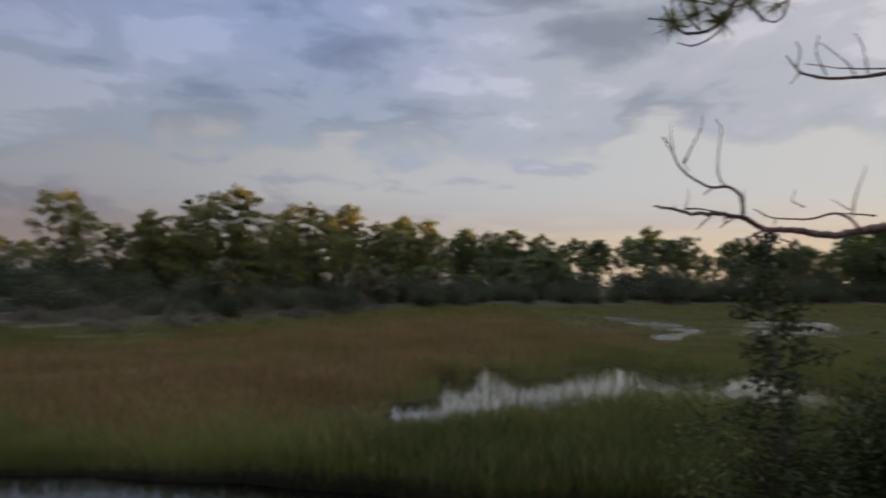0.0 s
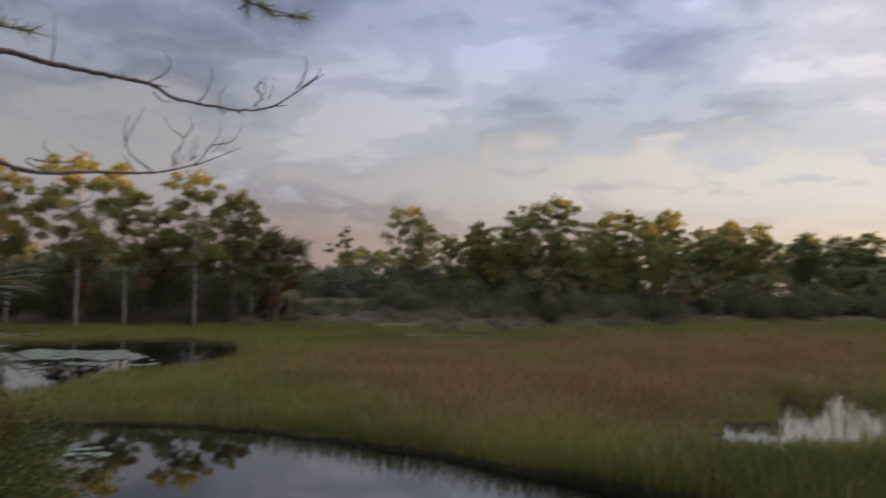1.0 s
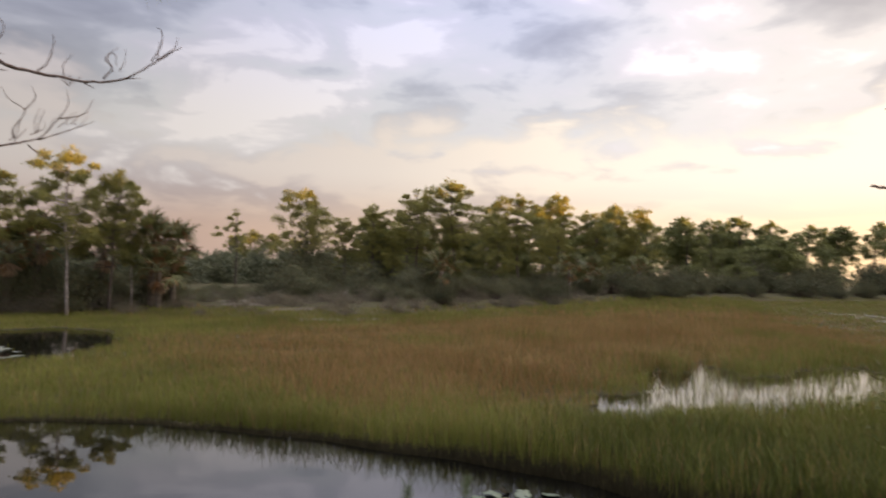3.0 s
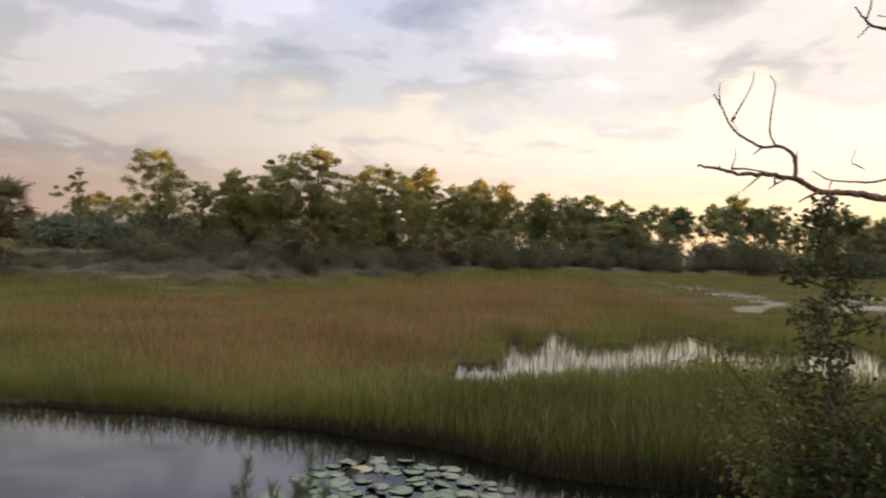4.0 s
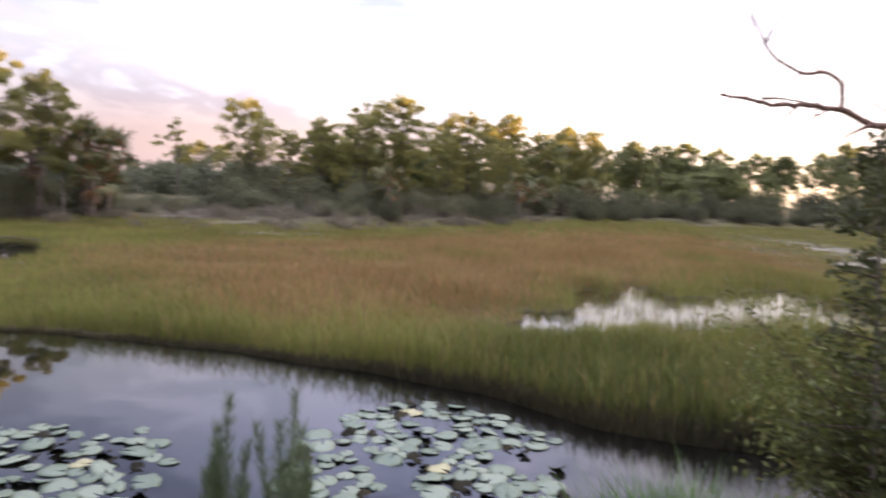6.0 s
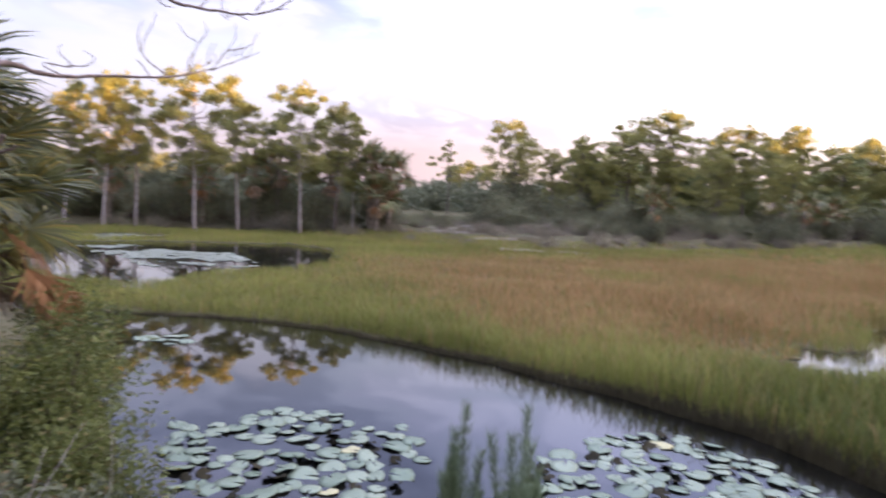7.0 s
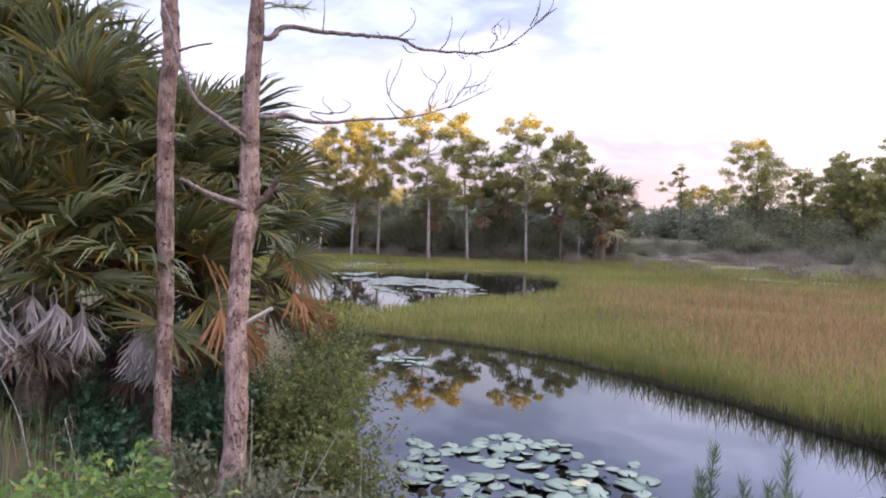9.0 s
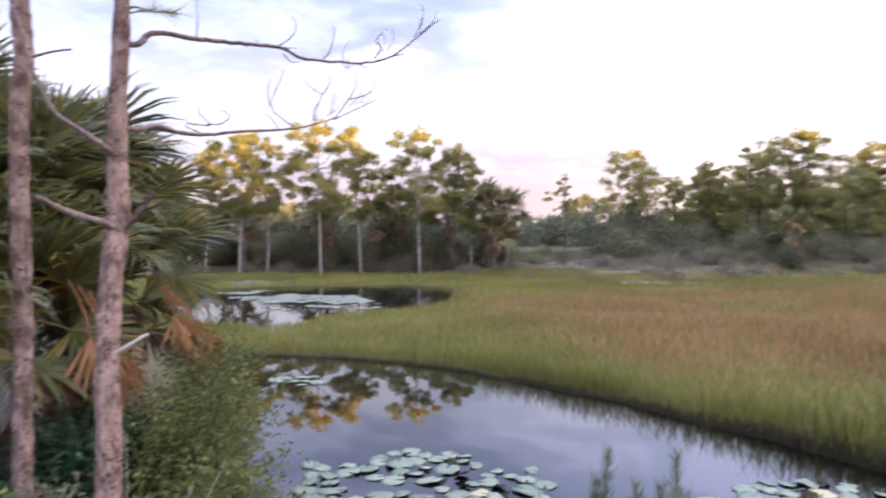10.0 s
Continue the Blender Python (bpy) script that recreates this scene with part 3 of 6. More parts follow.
def build_marsh():
    rs = np.random.RandomState(11)
    green, brown, rushes = Mesh(), Mesh(), Mesh()
    for r0, r1, yaw0, yaw1, density, width, bent in ((6.2, 11, -36, 80, 760, 0.009, True), (11, 18, -36, 88, 420, 0.012, True), (18, 34, -36, 90, 220, 0.022, False), (34, 112, -38, 45, 38, 0.07, False)):
        x, y, z, far = marsh_points(rs, r0, r1, yaw0, yaw1, density)
        b = brown_share(x, y, rs)
        tall = 0.46 + 0.10 * wave(x, y, 1.3, 8) + 0.10 * np.exp(-far / 1.2) - 0.08 * b + 0.08 * wave(x, y, 0.45, 1)
        tall = tall * np.interp(x, [-12, -9, -5], [0.46, 0.62, 1.0]) * np.where((x < -12) & (y < 9.5), 0.75, 1.0) * np.interp(y, [24, 36], [1.0, 0.8]) * (1 - 0.72 * np.clip((x - 3.5) / 3, 0, 1) * np.clip((y - 17) / 5, 0, 1))
        tall = tall - 0.24 * np.clip(1.4 - np.hypot((x + 1.7) / 1.6, (y - 11.5) / 2.6), 0, 1)
        tall = tall - 0.12 * np.clip(1.2 - np.hypot((x - 2) / 5, (y - 11) / 3), 0, 1) 
        tall = np.maximum(tall, 0.09) * rs.uniform(0.55, 1.15, len(x))
        dark = rs.rand(len(x)) < b
        # darker green blades near the edge, more of them towards the right
        darker = ~dark & (rs.rand(len(x)) < 0.85 * np.clip((x + 2.8) / 2.4, 0, 1) * np.clip(1 - (far - 2.6) / 1.6, 0, 1))
        for me, pick in ((green, ~dark & ~darker), (brown, dark), (rushes, darker)):
            blades(me, x[pick], y[pick], z[pick], tall[pick], width * rs.uniform(0.6, 1.4, pick.sum()), rs, bent)
    # a pale drooping fringe over the canal's edge
    x = rs.uniform(-14, 6, 2600)
    y = np.interp(x, *FAR_SHORE) + 0.12 * wave(x, np.interp(x, *FAR_SHORE), 2.1, 2) + rs.uniform(-0.04, 0.25, 2600)
    blades(green, x, y, np.full(2600, -0.02), rs.uniform(0.2, 0.5, 2600) * np.interp(x, [-11, -6], [0.45, 1.0]), np.full(2600, 0.009), rs, True)
    # short dark blades that paint the shade at the foot of the stand
    foot_shade, n = Mesh(), 40000
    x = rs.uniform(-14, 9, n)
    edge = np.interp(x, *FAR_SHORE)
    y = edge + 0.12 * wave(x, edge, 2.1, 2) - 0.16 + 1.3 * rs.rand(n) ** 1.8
    blades(foot_shade, x, y, np.full(n, -0.03), rs.uniform(0.08, 0.30, n) * np.interp(x, [-11, -6, -4, -2, 1], [0.30, 0.38, 0.55, 0.95, 1.35]), rs.uniform(0.010, 0.024, n), rs, False)
    tagged(part("dead_thatch", foot_shade, M_FOOT_SHADE), "short dark blades painting shade at the foot of the marsh grass", "marsh grass", kind="stuff")
    tagged(part("rushes", rushes, M_GRASS_DARK), "darker green blades along the far edge of the canal", "rushes", kind="stuff")
    tagged(part("green_marsh_grass", green, M_GRASS_GREEN), "green sedge and marsh grass standing in shallow water", "marsh grass", kind="stuff")
    tagged(part("brown_marsh_grass", brown, M_GRASS_BROWN), "reddish brown seeding marsh grass over the middle of the marsh", "marsh grass", kind="stuff")


build_marsh()


def build_bank_grass():
    rs = np.random.RandomState(12)
    me = Mesh()
    n = 26000
    x, y = rs.uniform(-8.5, 5, n), rs.uniform(-1.5, 4.6, n)
    d = np.interp(x, *NEAR_SHORE) - y
    keep = (d > 0.02) & (np.hypot(x, y) > 1.0) & (np.hypot(x + 0.5, y + 0.3) > 1.0)
    x, y = x[keep], y[keep]
    tall = (0.16 + 0.08 * wave(x, y, 1.1, 3)) * rs.uniform(0.5, 1.5, len(x))
    blades(me, x, y, land_height(x, y) - 0.01, tall, np.full(len(x), 0.008), rs, True)
    tagged(part("bank_grass", me, M_GRASS_BANK), "short olive and straw-coloured grass on the near bank", "grass", kind="stuff")


build_bank_grass()


# ---- pines of the background ----
def needle_puff(me, at, size, count, width, rs):
    """A tuft of needles that spread up and out from a twig's end."""
    way = rs.randn(count, 3)
    way[:, 2] = np.abs(way[:, 2]) * 0.8 - 0.25
    way /= np.linalg.norm(way, axis=1, keepdims=True)
    start = at + rs.randn(count, 3) * size * 0.28
    me.slivers(start, start + way * size * rs.uniform(0.6, 1.1, (count, 1)), width * rs.uniform(0.7, 1.3, count), rs)


def needle_cloud(me, at, wide, high, count, long, width, rs):
    """A rounded, flattened cloud of needle sprays, thicker at its edge than inside."""
    way = rs.randn(count, 3)
    way /= np.linalg.norm(way, axis=1, keepdims=True)
    start = at + way * np.array([wide, wide, high]) * rs.uniform(0.55, 1.0, (count, 1)) * (1 + 0.22 * rs.randn(count, 1))
    out = way * 0.9 + rs.randn(count, 3) * 0.5 + np.array([0, 0, 0.35])
    out /= np.linalg.norm(out, axis=1, keepdims=True)
    me.slivers(start, start + out * long * rs.uniform(0.6, 1.2, (count, 1)), width * rs.uniform(0.6, 1.4, count), rs)


def pine_meshes(seed, height, bare, spread, near=True, shape=(0.7, 1.0, 0.85, 0.35), clouds=46, size=0.46, stout=0.0125, coarse=False):
    """Trunk, limbs and needles of one pine: bare is the share of the trunk without limbs, shape the crown's reach from its foot to its top."""
    rs = np.random.RandomState(seed)
    trunk, limbs, crown = Mesh(), Mesh(), Mesh()
    k = np.linspace(0, 1, 12)
    bend = np.cumsum(rs.randn(12, 2) * 0.012 * height, axis=0) * k[:, None]
    line = np.stack([bend[:, 0], bend[:, 1], k * height * 0.97 - 0.1], 1)
    trunk.tube(line, stout * height * (1 - 0.85 * k) + 0.012, 8, 0.05, rs)
    limbs.tube(line[int(bare * 11) :], (0.006 * height * (1 - 0.85 * k) + 0.008)[int(bare * 11) :], 4)
    lobe = rs.uniform(0, 6.28, 2)
    for i in range(clouds):
        up = ((i + rs.rand()) / clouds) ** 0.92
        h = bare + (0.97 - bare) * up
        turn = i * 2.4 + rs.rand() * 1.6
        reach = spread * np.interp(up, np.linspace(0, 1, len(shape)), shape)
        reach *= 1 + 0.28 * math.cos(turn - lobe[0]) * (up < 0.5) + 0.22 * math.cos(turn - lobe[1]) * (up >= 0.5)
        reach *= (rs.uniform(0.72, 1.08) if rs.rand() < 0.68 else rs.uniform(0.15, 0.6))
        rise = reach * rs.uniform(0.05, 0.5)
        root = np.array([np.interp(h, k, line[:, 0]), np.interp(h, k, line[:, 1]), h * height * 0.97 - rise])
        tip = np.array([root[0] + math.cos(turn) * reach, root[1] + math.sin(turn) * reach, root[2] + rise])
        mid = (root + tip) / 2 + np.array([0, 0, -0.10 * reach]) + rs.randn(3) * 0.05
        limbs.tube(curve([root, mid, tip], 3), np.linspace(0.026, 0.008, 7) * height / 8, 4)
        big = size * rs.uniform(0.6, 1.25) * (1.0 - 0.25 * up)
        lumps = rs.randint(2, 5)
        for j in range(lumps):
            c = tip + rs.randn(3) * np.array([0.78, 0.78, 0.30]) * big
            if near:
                needle_cloud(crown, c, big * rs.uniform(0.55, 0.95), big * rs.uniform(0.26, 0.44), 120, 0.21, 0.042, rs)
            else:
                needle_cloud(crown, c, big * rs.uniform(0.5, 0.85), big * rs.uniform(0.4, 0.6), 5 if coarse else 44, 0.75 if coarse else 0.30, 0.5 if coarse else 0.11, rs)
    needle_cloud(crown, line[-1], 0.28, 0.3, 60 if near else 24, 0.26, 0.07 if near else 0.16, rs)
    return trunk, limbs, crown


def build_pines():
    rs = np.random.RandomState(5)
    # height 8 each; they are scaled where they stand
    kinds = {}
    dome, cone, lollipop = (0.85, 1.0, 0.97, 0.86, 0.66, 0.34), (1.0, 0.95, 0.80, 0.62, 0.36), (0.40, 0.85, 1.0, 1.0, 0.85, 0.48)
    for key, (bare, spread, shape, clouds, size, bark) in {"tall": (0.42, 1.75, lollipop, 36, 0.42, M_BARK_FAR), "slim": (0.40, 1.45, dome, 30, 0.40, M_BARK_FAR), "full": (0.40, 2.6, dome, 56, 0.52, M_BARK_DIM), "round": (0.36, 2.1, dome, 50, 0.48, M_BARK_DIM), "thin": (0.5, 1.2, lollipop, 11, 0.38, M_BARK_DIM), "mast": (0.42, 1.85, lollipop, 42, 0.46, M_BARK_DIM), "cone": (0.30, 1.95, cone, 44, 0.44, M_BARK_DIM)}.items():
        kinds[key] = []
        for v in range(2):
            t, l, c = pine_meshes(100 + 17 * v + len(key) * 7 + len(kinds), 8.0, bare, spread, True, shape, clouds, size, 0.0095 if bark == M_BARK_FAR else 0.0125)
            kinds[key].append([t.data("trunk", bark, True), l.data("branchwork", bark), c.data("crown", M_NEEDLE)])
    kinds["far"], kinds["airy"], kinds["shade"] = [], [], []
    # coarse pines for the unseen stand that blocks the sun
    for v in range(3):
        t, l, c = pine_meshes(380 + v, 8.0, 0.2, 2.1, False, dome, 46, 0.7, coarse=True)
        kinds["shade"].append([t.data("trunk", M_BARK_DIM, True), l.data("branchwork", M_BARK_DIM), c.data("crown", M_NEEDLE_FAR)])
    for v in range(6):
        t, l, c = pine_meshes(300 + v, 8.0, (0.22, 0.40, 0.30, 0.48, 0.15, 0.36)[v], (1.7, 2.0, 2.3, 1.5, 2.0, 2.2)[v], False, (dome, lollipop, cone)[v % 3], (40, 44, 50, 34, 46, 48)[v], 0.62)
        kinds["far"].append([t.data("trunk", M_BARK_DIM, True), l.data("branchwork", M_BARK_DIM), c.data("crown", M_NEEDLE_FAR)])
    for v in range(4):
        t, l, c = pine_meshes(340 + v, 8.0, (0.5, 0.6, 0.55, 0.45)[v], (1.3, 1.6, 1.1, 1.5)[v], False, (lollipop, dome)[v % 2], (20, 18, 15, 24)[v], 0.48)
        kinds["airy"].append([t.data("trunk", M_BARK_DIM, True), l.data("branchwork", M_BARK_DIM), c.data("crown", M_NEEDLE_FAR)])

    def plant(kind, x, y, top, wide=1.0, label="", group=""):
        set_of = kinds[kind][rs.randint(len(kinds[kind]))]
        z = float(land_height(x, y)) - 0.05
        s = (top * 1.035 - z) / 8.0
        ob = thing("pine_tree", label, "pine tree", Matrix.LocRotScale((x, y, z), Euler((0, 0, rs.uniform(0, 6.28))), (s * wide, s * wide, s)), group)
        part("trunk", set_of[0], None, ob)
        part("branchwork", set_of[1], None, ob)
        part("crown", set_of[2], None, ob)

    left = "slender slash pine with a golden sunlit top beyond the pond"
    for kind, x, y, top, wide in (("slim", -33.5, 13.2, 5.2, 1.0), ("slim", -32.1, 14.1, 6.5, 1.0), ("thin", -34.4, 16.1, 6.6, 1.0), ("tall", -30.5, 15.1, 6.8, 1.0), ("tall", -30.7, 16.7, 7.0, 1.0),
                                  ("tall", -27.7, 17.9, 7.3, 1.15), ("slim", -27.5, 20.1, 7.2, 1.15), ("thin", -28.6, 22.8, 5.6, 0.8), ("tall", -25.2, 22.0, 7.15, 1.05), ("full", -24.5, 23.6, 6.4, 0.85), ("slim", -24.2, 24.6, 4.9, 0.9),
                                  ("slim", -36.0, 11.0, 6.4, 1.0), ("tall", -38.0, 8.0, 7.0, 1.0), ("tall", -36.5, 5.0, 7.2, 1.1)):
        plant(kind, x, y, top, wide * 0.9, left, "pines beyond the pond")
    mid = "broad slash pine with dense rounded clumps of needles behind the marsh"
    for kind, x, y, top, wide in (("thin", -29.9, 40.2, 6.2, 1.0), ("full", -23.3, 38.5, 7.3, 0.86), ("thin", -24.3, 46.0, 6.0, 1.2), ("cone", -20.7, 43.3, 6.4, 0.95), ("cone", -19.2, 45.8, 6.9, 1.1), ("mast", -17.5, 43.6, 7.8, 1.0), ("mast", -14.6, 43.6, 8.4, 1.1), ("cone", -18.6, 41.8, 5.2, 1.1), ("round", -15.8, 45.5, 6.0, 1.0),
                                  ("cone", -14.5, 53.0, 7.0, 1.1), ("mast", -12.7, 54.5, 8.5, 1.1), ("cone", -13.4, 50.0, 6.2, 1.0), ("round", -11.9, 60.9, 8.0, 0.9), ("round", -11.2, 69.0, 10.3, 0.8), ("mast", -9.0, 69.3, 8.5, 1.0), ("round", -6.9, 77.6, 9.3, 0.95), ("round", -4.8, 77.8, 9.6, 0.95), ("cone", -10.2, 58.5, 6.4, 1.1), ("cone", -7.8, 66.0, 7.0, 1.1), ("cone", -19.8, 41.5, 6.6, 0.95), ("cone", -21.2, 40.2, 5.6, 0.9), ("mast", -16.3, 59.7, 8.6, 0.95), ("mast", -13.0, 70.7, 9.7, 0.85), ("round", -6.8, 84.6, 10.6, 0.8)):
        plant(kind, x, y, top, wide, mid, "pines behind the marsh")
    row = "dark distant pine against the low evening sky"
    for x, y, top in ((-0.1, 89.9, 9.4), (4.7, 97.8, 9.8), (8.4, 104.5, 10.7), (13.4, 107.0, 10.2), (17.4, 110.5, 9.8), (22.2, 112.7, 9.7), (28.0, 118.6, 10.8), (32.7, 120.5, 12.7), (35.1, 114.6, 10.1), (37.7, 111.7, 10.5), (43.7, 111.6, 9.6), (48.9, 113.8, 9.4), (53.3, 114.0, 8.8), (57.5, 111.0, 9.0), (62.0, 108.0, 10.0)):
        plant("airy" if top > 9.7 else "far", x, y, top, rs.uniform(1.1, 1.5), row, "distant row of pines")
    # the deeper rows that fill the wood
    for i in range(54):
        k = i / 53
        x = -9 + 95 * k + rs.uniform(-1.5, 1.5)
        y = np.interp(x, *TREE_EDGE) + rs.uniform(9, 34) + (12 if x < 25 else 0)
        plant("airy" if i % 3 == 0 or (x > 14 and i % 4) else "far", x, y, rs.uniform(5.6, 9.2) + 1.8 * min(1.0, k * 3) * rs.rand(), rs.uniform(1.0, 1.5), row, "distant row of pines")
    for i in range(42):
        x = -7 + 90 * i / 41 + rs.uniform(-1.5, 1.5)
        y = np.interp(x, *TREE_EDGE) + rs.uniform(5, 14) + (8 if x < 25 else 0)
        plant("far", x, y, rs.uniform(3.4, 7.0) if x < 14 else rs.uniform(2.4, 3.8), rs.uniform(1.5, 2.1), row, "distant row of pines")
    for x, y, top in ((-63.0, 90.3, 8.0), (-60.6, 92.0, 7.7), (-65.5, 89.0, 7.2), (-58.0, 94.0, 6.8)):
        plant("far", x, y, top, 1.1, "far pine catching the last sun", "far sunlit pines")
    # unseen tall stand added beside the marsh, towards the sun, to shade it
    for i in range(46):
        x, y = 72 + 5 * (i % 2) + rs.uniform(-1.2, 1.2), 14 + 112 * i / 45
        plant("shade", x, y, np.interp(y, [33, 36, 39, 42, 52, 70], [10.4, 10.8, 11.6, 12.2, 12.5, 12.7]) + rs.uniform(-0.7, 0.3), rs.uniform(1.0, 1.3), "unseen tall pine added beside the marsh to block low sun", "tall pines beside the marsh")
    # lower unseen row added to stop sun leaking through the stand
    for i in range(30):
        x, y = 80 + rs.uniform(-2, 2), 10 + 112 * i / 29
        plant("shade", x, y, rs.uniform(6.0, 8.5), rs.uniform(1.2, 1.5), "unseen tall pine added beside the marsh to block low sun", "tall pines beside the marsh")
    for i in range(28):
        x = -26 + 20 * i / 27 + rs.uniform(-1, 1)
        y = np.interp(x, [-26, -14, -6], [44, 52, 82]) + rs.uniform(3, 16)
        plant("far", x, y, rs.uniform(5.0, 6.6), rs.uniform(0.9, 1.3), mid, "pines behind the marsh")


build_pines()


# ---- shrubs, scrub and far woods ----
def shrub_mesh(seed, size, count, leaf, spread=1.0, tall=1.0):
    """An uneven mound of leafy sprays on stems."""
    rs = np.random.RandomState(seed)
    stems, crown = Mesh(), Mesh()
    sprays = 44
    stems.tube(np.array([(0, 0, -0.08), (0, 0, -0.01), (0, 0, 0.06)]) * size, 0.03 * size, 6)
    per = count // sprays
    for i in range(sprays):
        a, r = rs.uniform(0, 6.28), math.sqrt(rs.rand()) * spread
        top = np.array([math.cos(a) * r, math.sin(a) * r, tall * (1 - 0.55 * (r / spread) ** 2) * rs.uniform(0.45, 1.1)]) * size
        foot = np.array([math.cos(a) * 0.008, math.sin(a) * 0.008, -0.05]) * size
        stems.tube(curve([foot, foot * 0.5 + top * 0.5 + rs.randn(3) * 0.06 * size, top], 3), np.linspace(0.016, 0.005, 7) * size, 4)
        base = top + rs.randn(per, 3) * np.array([0.20, 0.20, 0.15]) * size
        base[:, 2] = np.maximum(base[:, 2], 0.0)
        way = rs.randn(per, 3) + np.array([0, 0, 0.5])
        crown.leaves(base, way, leaf * rs.uniform(0.6, 1.3, per), leaf * 0.45 * rs.uniform(0.7, 1.3, per), rs)
    return stems, crown


def build_shrubs():
    rs = np.random.RandomState(21)
    sets = []
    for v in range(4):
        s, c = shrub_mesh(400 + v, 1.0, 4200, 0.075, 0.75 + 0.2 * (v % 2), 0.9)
        # the first two sets carry the shade-darkened leaf colour
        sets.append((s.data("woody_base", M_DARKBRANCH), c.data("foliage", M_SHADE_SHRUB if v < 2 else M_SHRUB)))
    grey = []
    for v in range(3):
        s, c = shrub_mesh(430 + v, 1.0, 2600, 0.065, 1.0, 0.5)
        grey.append((s.data("woody_base", M_DEADWOOD), c.data("foliage", M_SCRUB)))

    def plant(pair, x, y, size, high, name, label, group):
        ob = thing(name, label, "shrub", Matrix.LocRotScale((x, y, float(land_height(x, y)) - 0.03), Euler((0, 0, rs.uniform(0, 6.28))), (size, size, size * high)), group)
        tagged(part("woody_base", pair[0], None, ob), kind="stuff")
        part("foliage", pair[1], None, ob)

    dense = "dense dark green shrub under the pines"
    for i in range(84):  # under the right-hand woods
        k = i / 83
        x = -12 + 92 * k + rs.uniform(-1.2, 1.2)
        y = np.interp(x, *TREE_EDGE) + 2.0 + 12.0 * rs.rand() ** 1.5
        # this side stands backlit, so only the shade-darkened sets are used
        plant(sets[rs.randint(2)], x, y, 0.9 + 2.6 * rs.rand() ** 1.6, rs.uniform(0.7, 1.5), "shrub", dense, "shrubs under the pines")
    for i in range(30):  # between the marsh and the middle pines
        x = rs.uniform(-18.5, -8)
        back = rs.rand()
        y = np.interp(x, [-18.5, -15, -11, -8], [36.5, 38, 48, 60]) + back * 7 - 2.5
        plant(sets[rs.randint(4)], x, y, rs.uniform(0.5, 1.0) + back * rs.uniform(0.2, 1.3), rs.uniform(0.7, 1.5), "shrub", dense, "shrubs under the pines")
    # the dark thicket under the pines beyond the pond, and the rounded bushes beside it
    for x, y, top, wide, which in ((-27.4, 22.4, 2.9, 1.35, 0), (-28.1, 21.6, 2.5, 1.0, 2), (-29.0, 21.4, 1.8, 1.0, 3), (-30.9, 19.2, 2.6, 1.25, 1), (-31.8, 18.6, 2.0, 1.0, 2), (-34.4, 16.7, 2.1, 1.2, 1), (-32.8, 17.8, 1.9, 0.9, 3), (-36.2, 15.2, 2.3, 1.3, 0), (-24.7, 26.9, 2.1, 1.1, 1), (-26.1, 25.4, 1.9, 1.0, 2), (-25.2, 27.8, 2.6, 1.3, 3), (-25.7, 22.6, 1.15, 0.75, 3), (-30.6, 21.4, 2.3, 1.2, 0), (-33.6, 20.0, 2.4, 1.4, 1), (-23.0, 38.2, 4.0, 1.9, 0), (-21.3, 34.4, 2.0, 1.6, 1), (-22.3, 35.0, 2.3, 1.2, 2), (-20.4, 36.2, 2.4, 1.4, 0), (-19.9, 39.8, 2.5, 1.8, 2), (-18.7, 42.6, 2.4, 1.9, 1), (-20.4, 43.0, 3.6, 1.9, 0), (-17.5, 47.4, 2.0, 2.0, 2), (-16.2, 44.4, 2.3, 1.8, 1), (-12.2, 59.3, 2.3, 2.2, 0), (1.0, 75.5, 3.2, 3.2, 1), (8.1, 85.0, 3.9, 3.2, 0), (23.7, 92.4, 3.0, 3.6, 1)):
        plant(sets[which], x, y, wide, (top - 0.5) / wide / 0.95, "shrub", dense, "shrubs under the pines")
    for x, y, size in ((-23.6, 38.0, 2.3), (-22.0, 37.5, 1.9), (-20.3, 33.5, 1.25), (-21.3, 33.0, 1.35), (-19.2, 34.0, 1.0), (-17.6, 36.0, 1.2), (-16.2, 34.5, 0.9)):
        plant(sets[rs.randint(4)], x, y, size, 1.0, "shrub", dense, "shrubs under the pines")
    for i in range(34):  # beyond the pond
        x = rs.uniform(-40, -25.5)
        y = np.interp(x, [-40, -32, -25.5], [13, 18, 24.5]) + rs.uniform(-0.5, 5)
        plant(sets[rs.randint(4)], x, y, rs.uniform(0.5, 1.6), rs.uniform(0.8, 1.3), "shrub", "dark green shrub among the slender pines beyond the pond", "shrubs beyond the pond")
    for i in range(120):  # low scrub along the bank
        x = rs.uniform(-32, -6)
        y = np.interp(x, *TREE_EDGE) + 0.3 + 9.5 * rs.rand() ** 1.3
        plant(grey[rs.randint(3)], x, y, 0.3 + 0.65 * rs.rand() ** 2, rs.uniform(0.5, 1.7), "scrub", "low greyish scrub on the sandy bank behind the marsh", "low scrub on the bank")
    for i in range(70):  # scrub over the sandy slope
        k = rs.rand()
        x = -28 + 9.5 * rs.rand()
        y = np.interp(x, [-28, -24, -18.5], [30.5, 28.5, 28.0]) + 9.5 * k
        plant(grey[rs.randint(3)] if rs.rand() < 0.7 else sets[2 + rs.randint(2)], x, y, rs.uniform(0.3, 0.75), rs.uniform(0.5, 1.2), "scrub", "low greyish scrub on the sandy bank behind the marsh", "low scrub on the bank")
